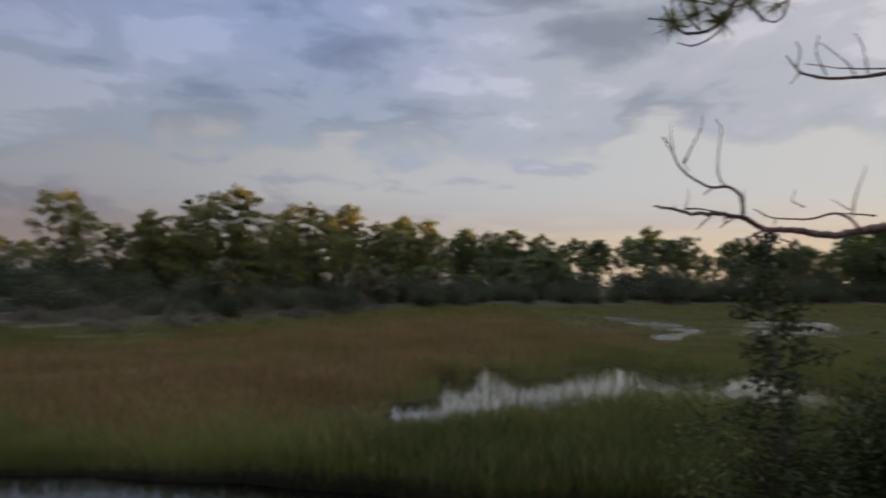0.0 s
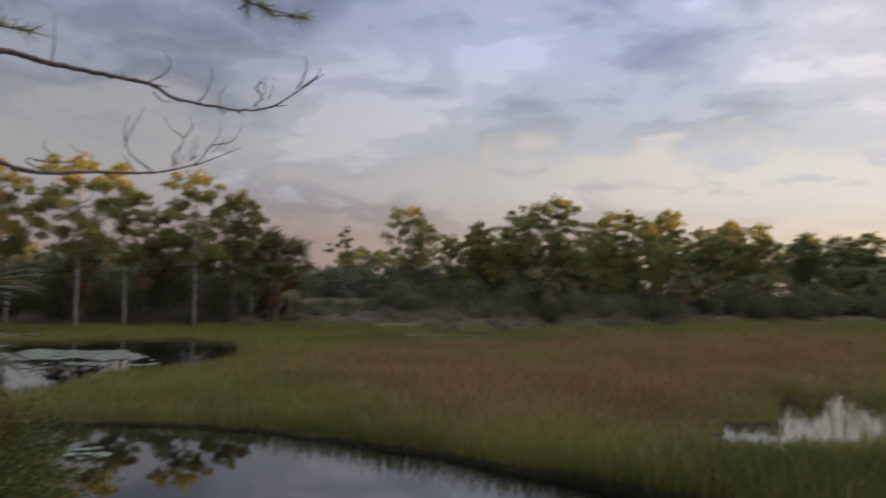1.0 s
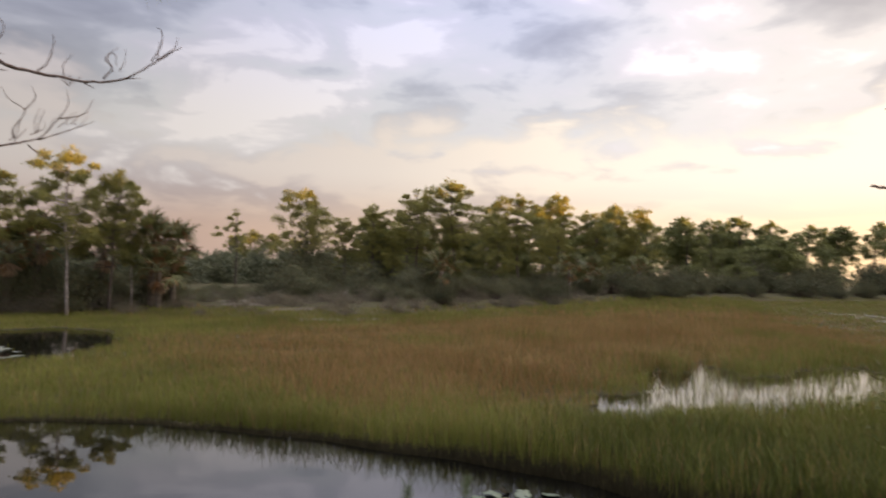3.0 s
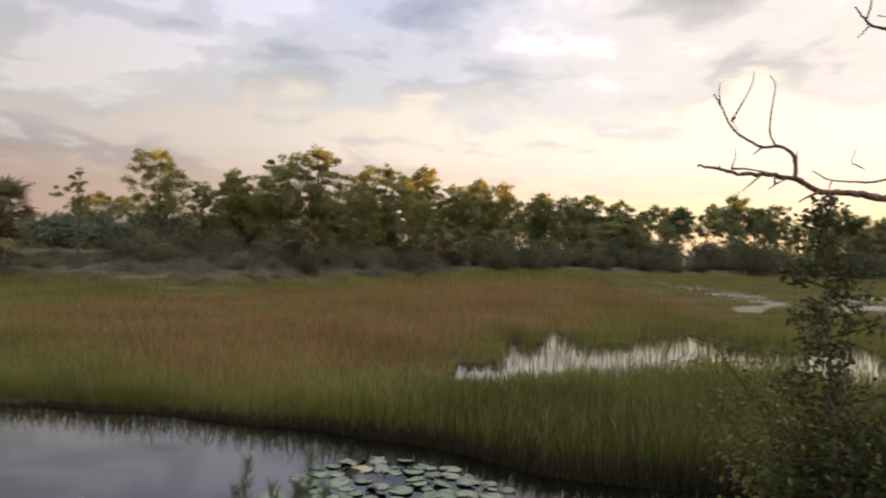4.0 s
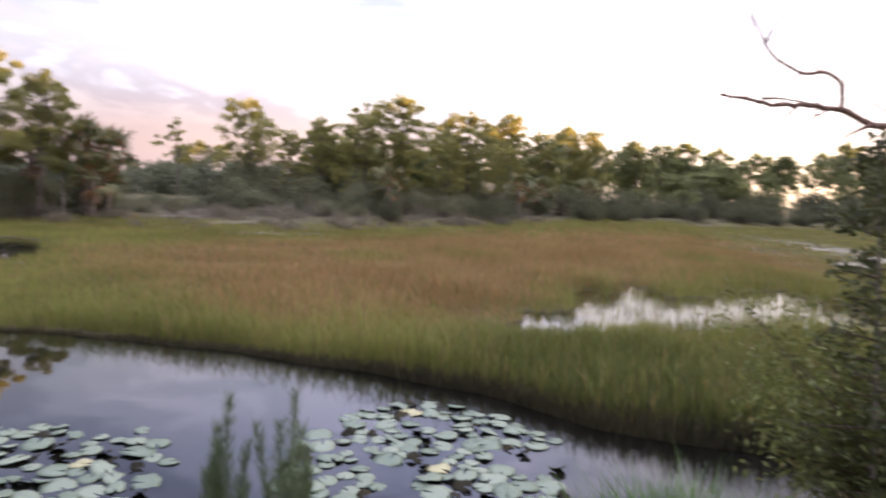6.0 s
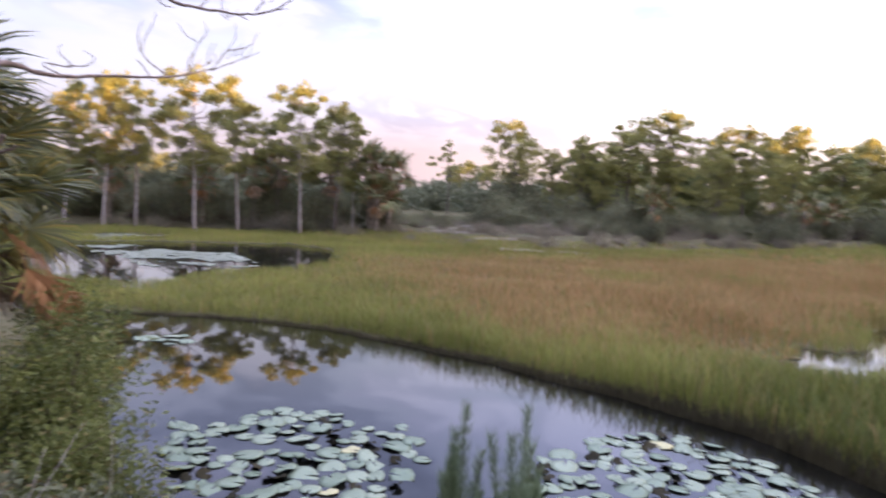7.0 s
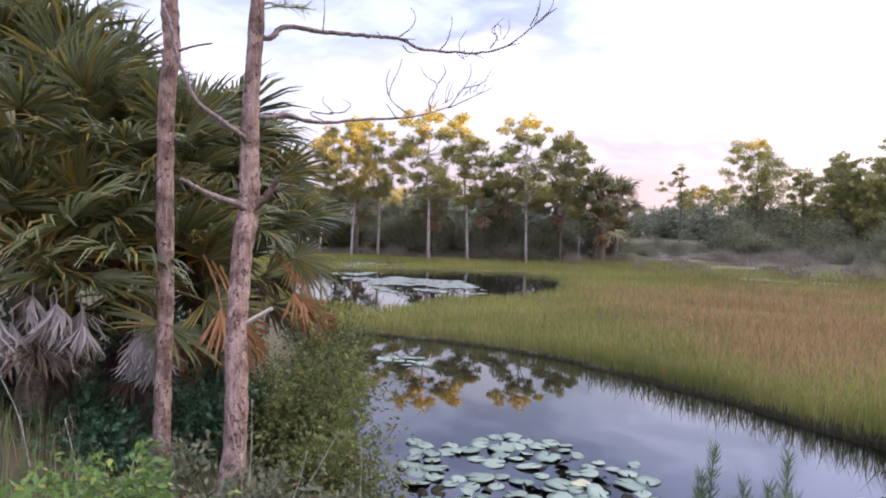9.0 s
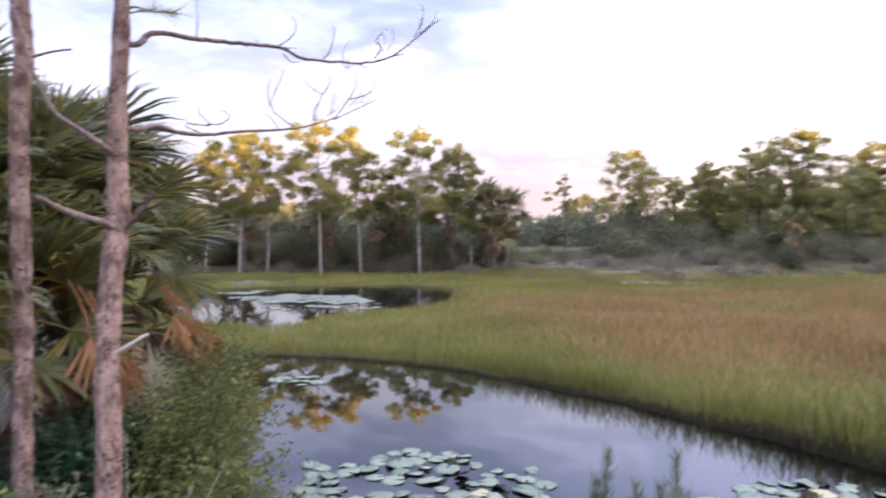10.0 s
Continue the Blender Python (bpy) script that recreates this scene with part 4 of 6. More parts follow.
    # bleached dead saplings and fallen sticks
    for i in range(30):
        x = rs.uniform(-31, -7)
        y = np.interp(x, *TREE_EDGE) + rs.uniform(0.8, 9.0)
        ob = thing("dead_shrub", "bleached dead shrub of bare twigs on the bank", "dead shrub", pose(x, y, float(land_height(x, y)) - 0.03), "dead shrubs")
        for j in range(rs.randint(2, 5)):
            me = Mesh()
            lean = rs.randn(2) * 0.4
            tip = np.array([lean[0], lean[1], rs.uniform(0.3, 1.0)])
            me.tube(curve([(0, 0, -0.05), tip * 0.5 + rs.randn(3) * 0.06, tip], 3), np.linspace(0.016, 0.006, 7), 4)
            for _ in range(3):
                s = rs.uniform(0.4, 0.9)
                me.tube(np.linspace(tip * s, tip * s + np.array([rs.randn() * 0.2, rs.randn() * 0.2, 0.2]), 3), [0.008, 0.006, 0.004], 3)
            part("stem", me, M_DEADWOOD, ob)


build_shrubs()


def build_far_woods():
    """The even, far wood that closes the view behind the nearer trees, and an unseen tall band that blocks the sun."""
    rs = np.random.RandomState(31)
    me = Mesh()
    # the last band is unseen, added tall and dense to block the low sun
    for yaw0, yaw1, dist, low, high, count in ((16, 56, 75, 2.6, 4.6, 230), (50, 100, 92, 4.6, 6.0, 380), (-5, 20, 175, 7.0, 11.0, 160), (-60, -5, 175, 4.2, 6.2, 330), (-106, -58, 102, 10.5, 13.0, 430)):
        for i in range(count):
            a, r = radians(rs.uniform(yaw0, yaw1)), dist + rs.uniform(-5, 14)
            top = rs.uniform(low, high)
            foot = np.array([-math.sin(a) * r, math.cos(a) * r, 0.6])
            for j in range(9):
                p = foot + np.array([rs.randn() * 1.0, rs.randn() * 1.0, (top - 0.8) * (j + 0.6) / 9.0])
                needle_puff(me, p, 0.60 if yaw0 > -58 else 0.85, 44 if yaw0 > -58 else 14, 0.15 if yaw0 > -58 else 0.35, rs)
    tagged(part("far_woods", me, M_HAZE_WOODS), "far low hazed woods, golden where sunlit, plus an unseen tall band", "woods", kind="stuff")


build_far_woods()


def build_sand():
    """Bare pale sand that shows between the scrub."""
    rs = np.random.RandomState(35)
    for cx, cy, long, wide, turn in ((-24.5, 31.5, 2.4, 0.6, 0.5), (-22.6, 33.2, 2.0, 0.5, 0.6), (-21.6, 30.2, 1.6, 0.45, 0.5), (-27.0, 34.5, 2.8, 0.8, 0.5), (-24.6, 36.6, 2.2, 0.6, 0.6), (-20.6, 28.6, 1.3, 0.3, 0.5), (-17.6, 27.9, 1.5, 0.28, 0.75), (-15.2, 25.6, 1.6, 0.35, 0.55), (-13.2, 27.4, 1.2, 0.30, 0.55), (-25.5, 33.5, 1.5, 0.4, 0.4), (-22.5, 35.0, 1.1, 0.35, 0.5), (-20.0, 31.5, 0.8, 0.3, 0.6)):
        me = Mesh()
        n, rings = 28, 4
        a = np.linspace(0, 2 * np.pi, n, endpoint=False)
        edge = 1 + 0.22 * np.sin(a * 3 + rs.rand() * 6) + 0.12 * np.sin(a * 7 + rs.rand() * 6)
        verts = [(cx, cy, 0.0)]
        for k in range(1, rings + 1):
            u, v = np.cos(a) * edge * long * k / rings, np.sin(a) * edge * wide * k / rings
            verts += list(zip(cx + u * math.cos(turn) - v * math.sin(turn), cy + u * math.sin(turn) + v * math.cos(turn), 0.05 * (1 - (k / rings) ** 2) * np.ones(n)))
        verts = np.array(verts)
        verts[:, 2] += land_height(verts[:, 0], verts[:, 1]) + 0.03 - 0.10 * (np.arange(len(verts)) > n * (rings - 1))
        i = np.arange(n)
        j = (i + 1) % n
        faces = [np.stack([0 * i, 1 + i, 1 + j], 1)]
        for k in range(rings - 1):
            p, q = 1 + k * n, 1 + (k + 1) * n
            faces += [np.stack([p + i, q + i, q + j], 1), np.stack([p + i, q + j, p + j], 1)]
        me.add(verts, np.vstack(faces))
        tagged(part("sand_patch", me, M_SAND, smooth=True), "bare pale sand between the low scrub", "sand", kind="structure")


build_sand()


# ---- palms ----
def frond_mesh(seed, mat, stalk=0.75, fan=0.58, fingers=28, droop=0.35, open_to=150, wide=0.040, mess=0.0):
    """A palmetto frond along +x from its base: a bowed stalk and a fan of split, folded fingers."""
    rs = np.random.RandomState(seed)
    me = Mesh()
    k = np.linspace(0, 1, 6)
    line = np.stack([k * stalk, 0 * k, 0.16 * stalk * np.sin(k * 2.2)], 1)
    me.tube(line, np.linspace(0.014, 0.008, 6), 4)
    hub = line[-1]
    for i in range(fingers):
        a = radians(-open_to + 2 * open_to * (i + 0.5) / fingers) + rs.randn() * 0.03
        length = fan * (0.72 + 0.28 * math.cos(a * 0.6)) * rs.uniform(0.85, 1.1)
        way = np.array([math.cos(a), math.sin(a), 0.12 * math.cos(a) + 0.05 * rs.randn() + 0.10 * abs(math.sin(a))])
        way = way + rs.randn(3) * mess
        length *= 1 - mess * 1.2 * rs.rand()
        way /= np.linalg.norm(way)
        side = np.array([-math.sin(a), math.cos(a), 0.0])
        fold = np.array([0, 0, 0.018])
        verts, w = [], wide * fan / 0.58
        hang = droop * rs.uniform(0.5, 1.6)
        for s, f in ((0.0, 0.12), (0.45, 1.0), (0.8, 0.62)):
            c = hub + way * length * s + np.array([0, 0, -1]) * length * hang * s**3 + rs.randn(3) * mess * 0.09 * s
            verts += [c - side * w * f / 2, c + fold * f, c + side * w * f / 2]
        verts.append(hub + way * length - np.array([0, 0, 1]) * length * hang * (1.0 + 0.35 * rs.rand()))
        me.add(verts, [(0, 1, 4), (0, 4, 3), (1, 2, 5), (1, 5, 4), (3, 4, 7), (3, 7, 6), (4, 5, 8), (4, 8, 7), (6, 7, 9), (7, 8, 9)])
    return me.data("frond", mat)


LIVE = [frond_mesh(500 + i, M_PALM, 0.60 + 0.1 * (i % 3), 0.62 + 0.08 * (i % 2), 36, 0.08 + 0.12 * (i % 3), 122 - 16 * (i % 2), 0.030) for i in range(6)]
WITHERED = [frond_mesh(515 + i, M_PALM_BROWN, 0.55, 0.50, 22, 0.15, 60, 0.034, 0.18) for i in range(3)]
RUST = [frond_mesh(520 + i, M_PALM_RUST, 0.45, 0.52, 26, 0.10, 48, 0.032, 0.16) for i in range(2)]
GREY = [frond_mesh(530 + i, M_PALM_DEAD, 0.16, 0.46, 30, 0.30, 17, 0.036, 0.26) for i in range(3)]
FAR_LIVE = [frond_mesh(540 + i, M_PALM_FAR, 0.8, 0.60, 18, 0.4, 150, 0.075) for i in range(3)]
FAR_TAN = [frond_mesh(560 + i, M_PALM_TAN, 0.3, 0.62, 14, 0.1, 40, 0.07, 0.2) for i in range(2)]
FAR_RUST = [frond_mesh(550 + i, M_PALM_RUST, 0.4, 0.50, 14, 0.1, 42, 0.06, 0.25) for i in range(2)]


def aim(at, yaw, pitch, roll=0.0, size=1.0):
    """A frond's pose: its stalk points to yaw (from +x, degrees) and pitch above the level."""
    turn = Euler((0, 0, radians(yaw))).to_matrix() @ Euler((0, radians(-pitch), 0)).to_matrix() @ Euler((radians(roll), 0, 0)).to_matrix()
    return Matrix.LocRotScale(at, turn.to_quaternion(), (size, size, size))


def palm(x, y, crown_z, label, rs, count, size=1.0, live=LIVE, rust=RUST, grey=GREY, dead=(2, 2), group="", face=(0, 360), skirt=()):
    z = float(land_height(x, y)) - 0.05
    ob = thing("palm_tree", label, "palm", pose(x, y, z), group)
    head = np.array([0.0, 0.0, crown_z - z])
    trunk = Mesh()
    trunk.tube(curve([(0, 0, -0.1), head * np.array([0.3, 0.3, 0.5]), head], 5), np.linspace(0.14, 0.10, 11) * size, 9, 0.10, np.random.RandomState(7))
    part("trunk", trunk, M_PALMTRUNK, ob, smooth=True)
    for i in range(count):
        pitch = 84 - 112 * ((i + 0.5) / count) ** 0.9 + rs.randn() * 7
        yaw = i * 137.5 + rs.randn() * 10
        spot = head + rs.randn(3) * 0.04 * size
        part("frond", live[rs.randint(len(live))], None, ob, m=aim(spot, yaw, pitch, rs.randn() * 25, size * rs.uniform(0.85, 1.1)))
    for i in range(dead[0]):
        part("frond", rust[rs.randint(len(rust))], None, ob, "rust-brown dead frond", m=aim(head - np.array([0, 0, 0.08]), rs.uniform(*face), rs.uniform(-68, -45), rs.randn() * 20, size))
    for i in range(dead[1]):
        part("frond", grey[rs.randint(len(grey))], None, ob, "grey withered hanging frond", m=aim(head - np.array([0, 0, 0.12]), rs.uniform(*face), rs.uniform(-84, -66), rs.randn() * 20, size))
    for i in range(count // 3 if size < 1.0 else 0):  # withered brown fronds inside the crown
        part("frond", WITHERED[rs.randint(3)], None, ob, "withered brown frond", m=aim(head - np.array([0, 0, 0.05 + 0.3 * rs.rand()]), rs.uniform(0, 360), rs.uniform(-80, -20), rs.randn() * 30, size * rs.uniform(0.7, 0.95)))
    for sx, sy, sz, turn in skirt:
        for j in range(4):
            spot = np.array([sx - x, sy - y, sz - z]) + rs.randn(3) * 0.05
            part("frond", grey[rs.randint(len(grey))], None, ob, "grey withered hanging frond", m=aim(spot, turn + rs.randn() * 25, -86 + rs.randn() * 5, rs.randn() * 25, size * 0.8))
    return ob


def build_palms():
    rs = np.random.RandomState(41)
    label = "cabbage palm with stiff grey-green fan fronds on the canal bank"
    hanging = {3: ((-4.80, 0.26, 1.62, 0), (-4.80, 0.48, 1.58, 10), (-4.85, 0.10, 1.60, -10)), 4: ((-4.74, 0.84, 1.42, 5), (-4.76, 0.92, 1.36, 20))}
    for number, (x, y, z, n, size, dead) in enumerate(((-5.75, 0.45, 2.45, 32, 0.86, (1, 2)), (-6.0, 1.2, 2.3, 34, 0.86, (3, 1)), (-6.35, 1.9, 1.9, 36, 0.84, (3, 0)), (-5.3, 0.25, 1.72, 20, 0.80, (0, 3)), (-5.3, 0.95, 1.6, 26, 0.8, (1, 3)), (-6.9, 0.25, 3.05, 32, 0.88, (1, 1)), (-6.7, -0.6, 2.9, 30, 0.92, (1, 2)), (-6.3, -1.2, 2.3, 26, 0.95, (1, 3)), (-6.7, 1.75, 2.45, 30, 0.84, (1, 0)), (-6.85, 1.0, 2.85, 20, 0.76, (0, 0)))):
        ob = palm(x, y, z, label, rs, n, size, dead=dead, group="palms on the bank", face=(-60, 60), skirt=hanging.get(number, ()))
        if number == 2:  # dead fans at the crown's outer, lower edge
            foot = float(land_height(x, y)) - 0.05
            for j in range(5):
                part("frond", RUST[j % 2], None, ob, "rust-brown dead frond", m=aim((-5.98 - x + 0.04 * j, 2.20 - y + 0.05 * j, 1.78 - foot - 0.05 * j), 20 + 16 * j, -58 - 4 * j, 14 * j, 0.85))
        if number == 4:  # a rusty fan that leans out over the bushes
            foot = float(land_height(x, y)) - 0.05
            for j in range(3):
                part("frond", RUST[j % 2], None, ob, "rust-brown dead frond", m=aim((-5.02 - x, 1.30 - y + 0.06 * j, 1.86 - foot - 0.04 * j), 15 + 22 * j, -62 - 8 * j, 12 * j, 0.95))
    label = "far sabal palm with tan and rusty dead fronds beyond the pond"
    for x, y, z in ((-27.2, 22.2, 3.2), (-27.9, 21.3, 2.7), (-24.0, 25.6, 3.4), (-23.6, 26.6, 3.2), (-23.4, 25.4, 2.0), (-29.8, 19.6, 2.4), (-26.0, 24.6, 2.9), (-33.0, 16.6, 2.6)):
        palm(x, y, z, label, rs, 22, 1.15, FAR_LIVE, FAR_RUST, FAR_TAN, (3, 7), "palms beyond the pond")
    for x, y, z in ((-8.6, 55.0, 2.6), (-7.2, 58.0, 2.4), (-14.2, 39.5, 2.3), (-3.5, 64.0, 2.6)):
        palm(x, y, z, "low palmetto at the foot of the pine row", rs, 16, 1.2, FAR_LIVE, FAR_RUST, FAR_RUST, (2, 1), "palmettos by the pines")


build_palms()


# ---- the two near pines and their dead boughs ----
def bough(name, points, r0, r1, parent, mat, label="", sides=7, seed=0, steps=7):
    me = Mesh()
    line = curve(points, steps)
    rs = np.random.RandomState(seed + 900)
    line[1:-1] += rs.randn(len(line) - 2, 3) * r0 * 0.10
    k = np.linspace(0, 1, len(line))
    rad = (r0 + (r1 - r0) * k) * (1 + 0.06 * rs.randn(len(line)))
    me.tube(line, np.maximum(rad, 0.0012), sides, 0.06, rs)
    return part(name, me, mat, parent, label, smooth=True)


def needle_tuft(name, at, way, size, count, parent, label="", seed=0):
    """Long needles in brushes round a bare twig's end."""
    rs = np.random.RandomState(seed + 950)
    me = Mesh()
    way = np.asarray(way, float) / np.linalg.norm(way)
    at = np.asarray(at, float)
    me.tube(np.linspace(at - way * size * 1.1, at, 3), [0.005, 0.004, 0.003], 4)
    start = at - np.outer(rs.rand(count), way) * size * 0.7
    out = way * 0.8 + rs.randn(count, 3) * 0.55
    out /= np.linalg.norm(out, axis=1, keepdims=True)
    me.slivers(start, start + out * size * rs.uniform(0.6, 1.1, (count, 1)), np.full(count, 0.004), rs)
    return part(name, me, M_NEEDLE, parent, label)


def trunk_part(line, radii, parent, seed):
    rs = np.random.RandomState(seed)
    me = Mesh()
    path = curve(line, 8)
    k = np.linspace(0, 1, len(path))
    path[:, :2] += np.stack([np.sin(k * 23 + seed), np.cos(k * 19 + seed)], 1) * 0.006
    rad = np.interp(k, np.linspace(0, 1, len(radii)), radii) * (1 + 0.035 * rs.randn(len(path)))
    me.tube(path, rad, 22, 0.035, rs)
    return part("trunk", me, M_BARK, parent, smooth=True)


def build_near_pines():
    ob = thing("pine_tree", "slim young pine with flaking reddish bark and bare boughs", "pine tree", pose(0, 0, 0))
    trunk_part([(-3.73, 1.10, 0.03), (-3.72, 1.13, 0.59), (-3.77, 1.16, 0.83), (-3.82, 1.18, 1.15), (-3.85, 1.19, 1.47), (-3.91, 1.23, 1.79), (-3.94, 1.24, 1.96), (-3.98, 1.28, 2.22), (-3.99, 1.29, 2.44), (-4.02, 1.31, 2.78), (-4.02, 1.31, 2.95), (-4.0, 1.32, 3.44), (-3.99, 1.31, 3.93), (-3.97, 1.30, 5.2), (-3.95, 1.30, 6.4)], [0.080, 0.071, 0.066, 0.064, 0.062, 0.059, 0.060, 0.062, 0.056, 0.050, 0.047, 0.044, 0.042, 0.034, 0.012], ob, 3)
    up = bough("bough", [(-4.01, 1.31, 3.22), (-3.97, 1.40, 3.23), (-3.99, 1.45, 3.29), (-3.99, 1.52, 3.32), (-3.93, 1.71, 3.31), (-3.86, 1.88, 3.31), (-3.80, 2.03, 3.31), (-3.75, 2.16, 3.31), (-3.70, 2.28, 3.26), (-3.60, 2.45, 3.25), (-3.51, 2.60, 3.25), (-3.41, 2.75, 3.30), (-3.30, 2.89, 3.44), (-3.23, 3.00, 3.55)], 0.019, 0.003, ob, M_BRANCH, "bare arching dead bough", seed=1)
    for i, pts in enumerate(([(-3.90, 1.70, 3.31), (-3.91, 1.71, 3.42), (-3.92, 1.71, 3.57)],
         [(-3.79, 2.05, 3.31), (-3.83, 2.03, 3.35)],
         [(-3.75, 2.15, 3.32), (-3.70, 2.21, 3.38), (-3.69, 2.23, 3.45), (-3.72, 2.21, 3.51)],
         [(-3.75, 2.14, 3.31), (-3.70, 2.24, 3.31)],
         [(-3.74, 2.17, 3.27), (-3.72, 2.21, 3.23), (-3.69, 2.26, 3.23)],
         [(-3.64, 2.38, 3.25), (-3.61, 2.42, 3.31), (-3.59, 2.44, 3.42), (-3.60, 2.44, 3.47)],
         [(-3.54, 2.56, 3.25), (-3.50, 2.63, 3.22)],
         [(-3.47, 2.66, 3.28), (-3.44, 2.69, 3.35), (-3.47, 2.67, 3.39), (-3.46, 2.69, 3.43), (-3.44, 2.71, 3.43), (-3.44, 2.72, 3.37)],
         [(-3.41, 2.75, 3.30), (-3.36, 2.82, 3.32)],
         [(-3.33, 2.87, 3.43), (-3.30, 2.91, 3.54), (-3.30, 2.91, 3.62), (-3.32, 2.90, 3.64)],
         [(-3.31, 2.90, 3.45), (-3.25, 2.96, 3.53), (-3.24, 2.98, 3.60)])):
        bough("twig", pts, 0.0048, 0.0018, up, M_BRANCH, sides=5, seed=10 + i)
    lo = bough("bough", [(-4.02, 1.31, 2.76), (-3.99, 1.41, 2.76), (-4.05, 1.53, 2.80), (-4.09, 1.68, 2.78), (-4.12, 1.86, 2.79), (-4.11, 2.08, 2.83), (-4.02, 2.38, 2.87), (-4.00, 2.59, 2.93), (-4.01, 2.74, 2.99)], 0.018, 0.004, ob, M_BRANCH, "bare dead bough with upturned twigs", seed=2)
    for i, pts in enumerate(([(-4.02, 2.42, 2.88), (-4.10, 2.29, 3.01), (-4.05, 2.33, 3.20), (-4.03, 2.34, 3.26)],
         [(-4.03, 2.24, 3.00), (-4.04, 2.23, 3.10), (-4.03, 2.25, 3.19)],
         [(-4.01, 2.58, 2.92), (-4.02, 2.56, 3.00), (-3.97, 2.59, 3.11), (-4.01, 2.52, 3.17), (-4.02, 2.48, 3.23)],
         [(-4.02, 2.63, 3.13), (-3.99, 2.67, 3.21), (-4.02, 2.67, 3.28)],
         [(-4.01, 2.72, 2.97), (-3.97, 2.81, 3.11), (-3.96, 2.87, 3.22), (-4.00, 2.89, 3.32)],
         [(-4.00, 2.83, 3.12), (-3.96, 2.98, 3.18), (-3.97, 3.07, 3.30)],
         [(-4.01, 2.72, 2.97), (-3.95, 2.94, 3.09), (-3.97, 3.08, 3.16)],
         [(-4.01, 2.65, 2.93), (-4.01, 2.70, 2.90), (-4.00, 2.74, 2.88)],
         [(-4.04, 1.79, 2.78), (-4.08, 1.71, 2.82), (-4.06, 1.72, 2.84), (-4.04, 1.75, 2.82)],
         [(-4.03, 1.71, 2.83), (-3.99, 1.82, 2.83), (-4.03, 1.77, 2.90), (-4.04, 1.78, 2.95)],
         [(-4.04, 1.82, 2.84), (-4.01, 1.90, 2.85), (-4.00, 1.95, 2.90), (-4.04, 1.91, 2.94)],
         [(-4.02, 2.30, 2.86), (-4.04, 2.25, 2.93), (-4.03, 2.21, 2.95)])):
        bough("twig", pts, 0.0045, 0.0016, lo, M_BRANCH, sides=5, seed=30 + i)
    # fine broken twigs towards the ends of both boughs
    rs = np.random.RandomState(19)
    for a, b, parent, count in (((-3.60, 2.45, 3.25), (-3.30, 2.89, 3.44), up, 6), ((-4.00, 2.50, 2.92), (-3.98, 2.95, 3.12), lo, 11)):
        for i in range(count):
            s = rs.rand()
            p0 = np.array(a) * (1 - s) + np.array(b) * s
            p1 = p0 + np.array([rs.randn() * 0.03, rs.uniform(0.0, 0.10), rs.uniform(0.03, 0.11) * (1 if rs.rand() < 0.8 else -0.6)])
            p2 = p1 + np.array([rs.randn() * 0.03, rs.uniform(-0.03, 0.07), rs.uniform(0.02, 0.08)])
            if parent is up:
                p0[2] -= 0.03 * math.sin(math.pi * s)
            bough("twig", [p0, p1, p2], 0.0030, 0.0014, parent, M_BRANCH, sides=4, seed=400 + i, steps=4)
    bough("bough", [(-4.03, 1.30, 2.61), (-3.97, 1.23, 2.64), (-4.02, 1.14, 2.71), (-4.09, 1.01, 2.82), (-4.13, 0.94, 2.98), (-4.17, 0.90, 3.12), (-4.21, 0.88, 3.27), (-4.30, 0.86, 3.40)], 0.017, 0.008, ob, M_BRANCH, "bare dead bough curving upwards", seed=3)
    bough("bough", [(-3.95, 1.27, 2.20), (-3.92, 1.21, 2.23), (-3.93, 1.07, 2.27), (-3.92, 0.96, 2.32), (-3.90, 0.88, 2.36)], 0.022, 0.011, ob, M_BRANCH, "snapped dead bough", seed=4)
    fork = bough("stub", [(-3.95, 1.28, 2.19), (-3.91, 1.36, 2.27), (-3.88, 1.40, 2.34), (-3.86, 1.43, 2.41)], 0.027, 0.012, ob, M_DARKBRANCH, "dark forked dead stub", seed=5)
    bough("twig", [(-3.90, 1.39, 2.31), (-3.86, 1.45, 2.33), (-3.84, 1.49, 2.36)], 0.012, 0.005, fork, M_DARKBRANCH, seed=6)
    bough("stub", [(-3.86, 1.20, 1.51), (-3.77, 1.28, 1.59), (-3.72, 1.35, 1.64)], 0.016, 0.010, ob, M_WOOD, "pale broken stub", seed=7)
    bough("bough", [(-4.01, 1.31, 3.32), (-3.96, 1.36, 3.42), (-3.90, 1.44, 3.40)], 0.008, 0.004, ob, M_BRANCH, seed=8)
    needle_tuft("needle_tuft", (-3.83, 1.55, 3.40), (0.3, 0.9, 0.05), 0.13, 70, ob, "tuft of green needles", 1)
    needle_tuft("needle_tuft", (-3.90, 1.46, 3.42), (0.1, 0.8, 0.3), 0.12, 50, ob, "tuft of green needles", 2)
    for i in range(5):
        a = i * 1.4
        needle_tuft("needle_tuft", (-4.0 + 0.12 * math.cos(a), 1.31 + 0.12 * math.sin(a), 3.58 + 0.03 * i), (math.cos(a), math.sin(a), 0.1), 0.17, 70, ob, "tuft of green needles", 3 + i)
    high = bough("bough", [(-3.98, 1.31, 4.0), (-3.92, 1.75, 4.12), (-3.85, 2.3, 4.1), (-3.70, 2.8, 4.02), (-3.52, 3.02, 3.98)], 0.014, 0.004, ob, M_BRANCH, "high bough with green needle tufts", seed=9)
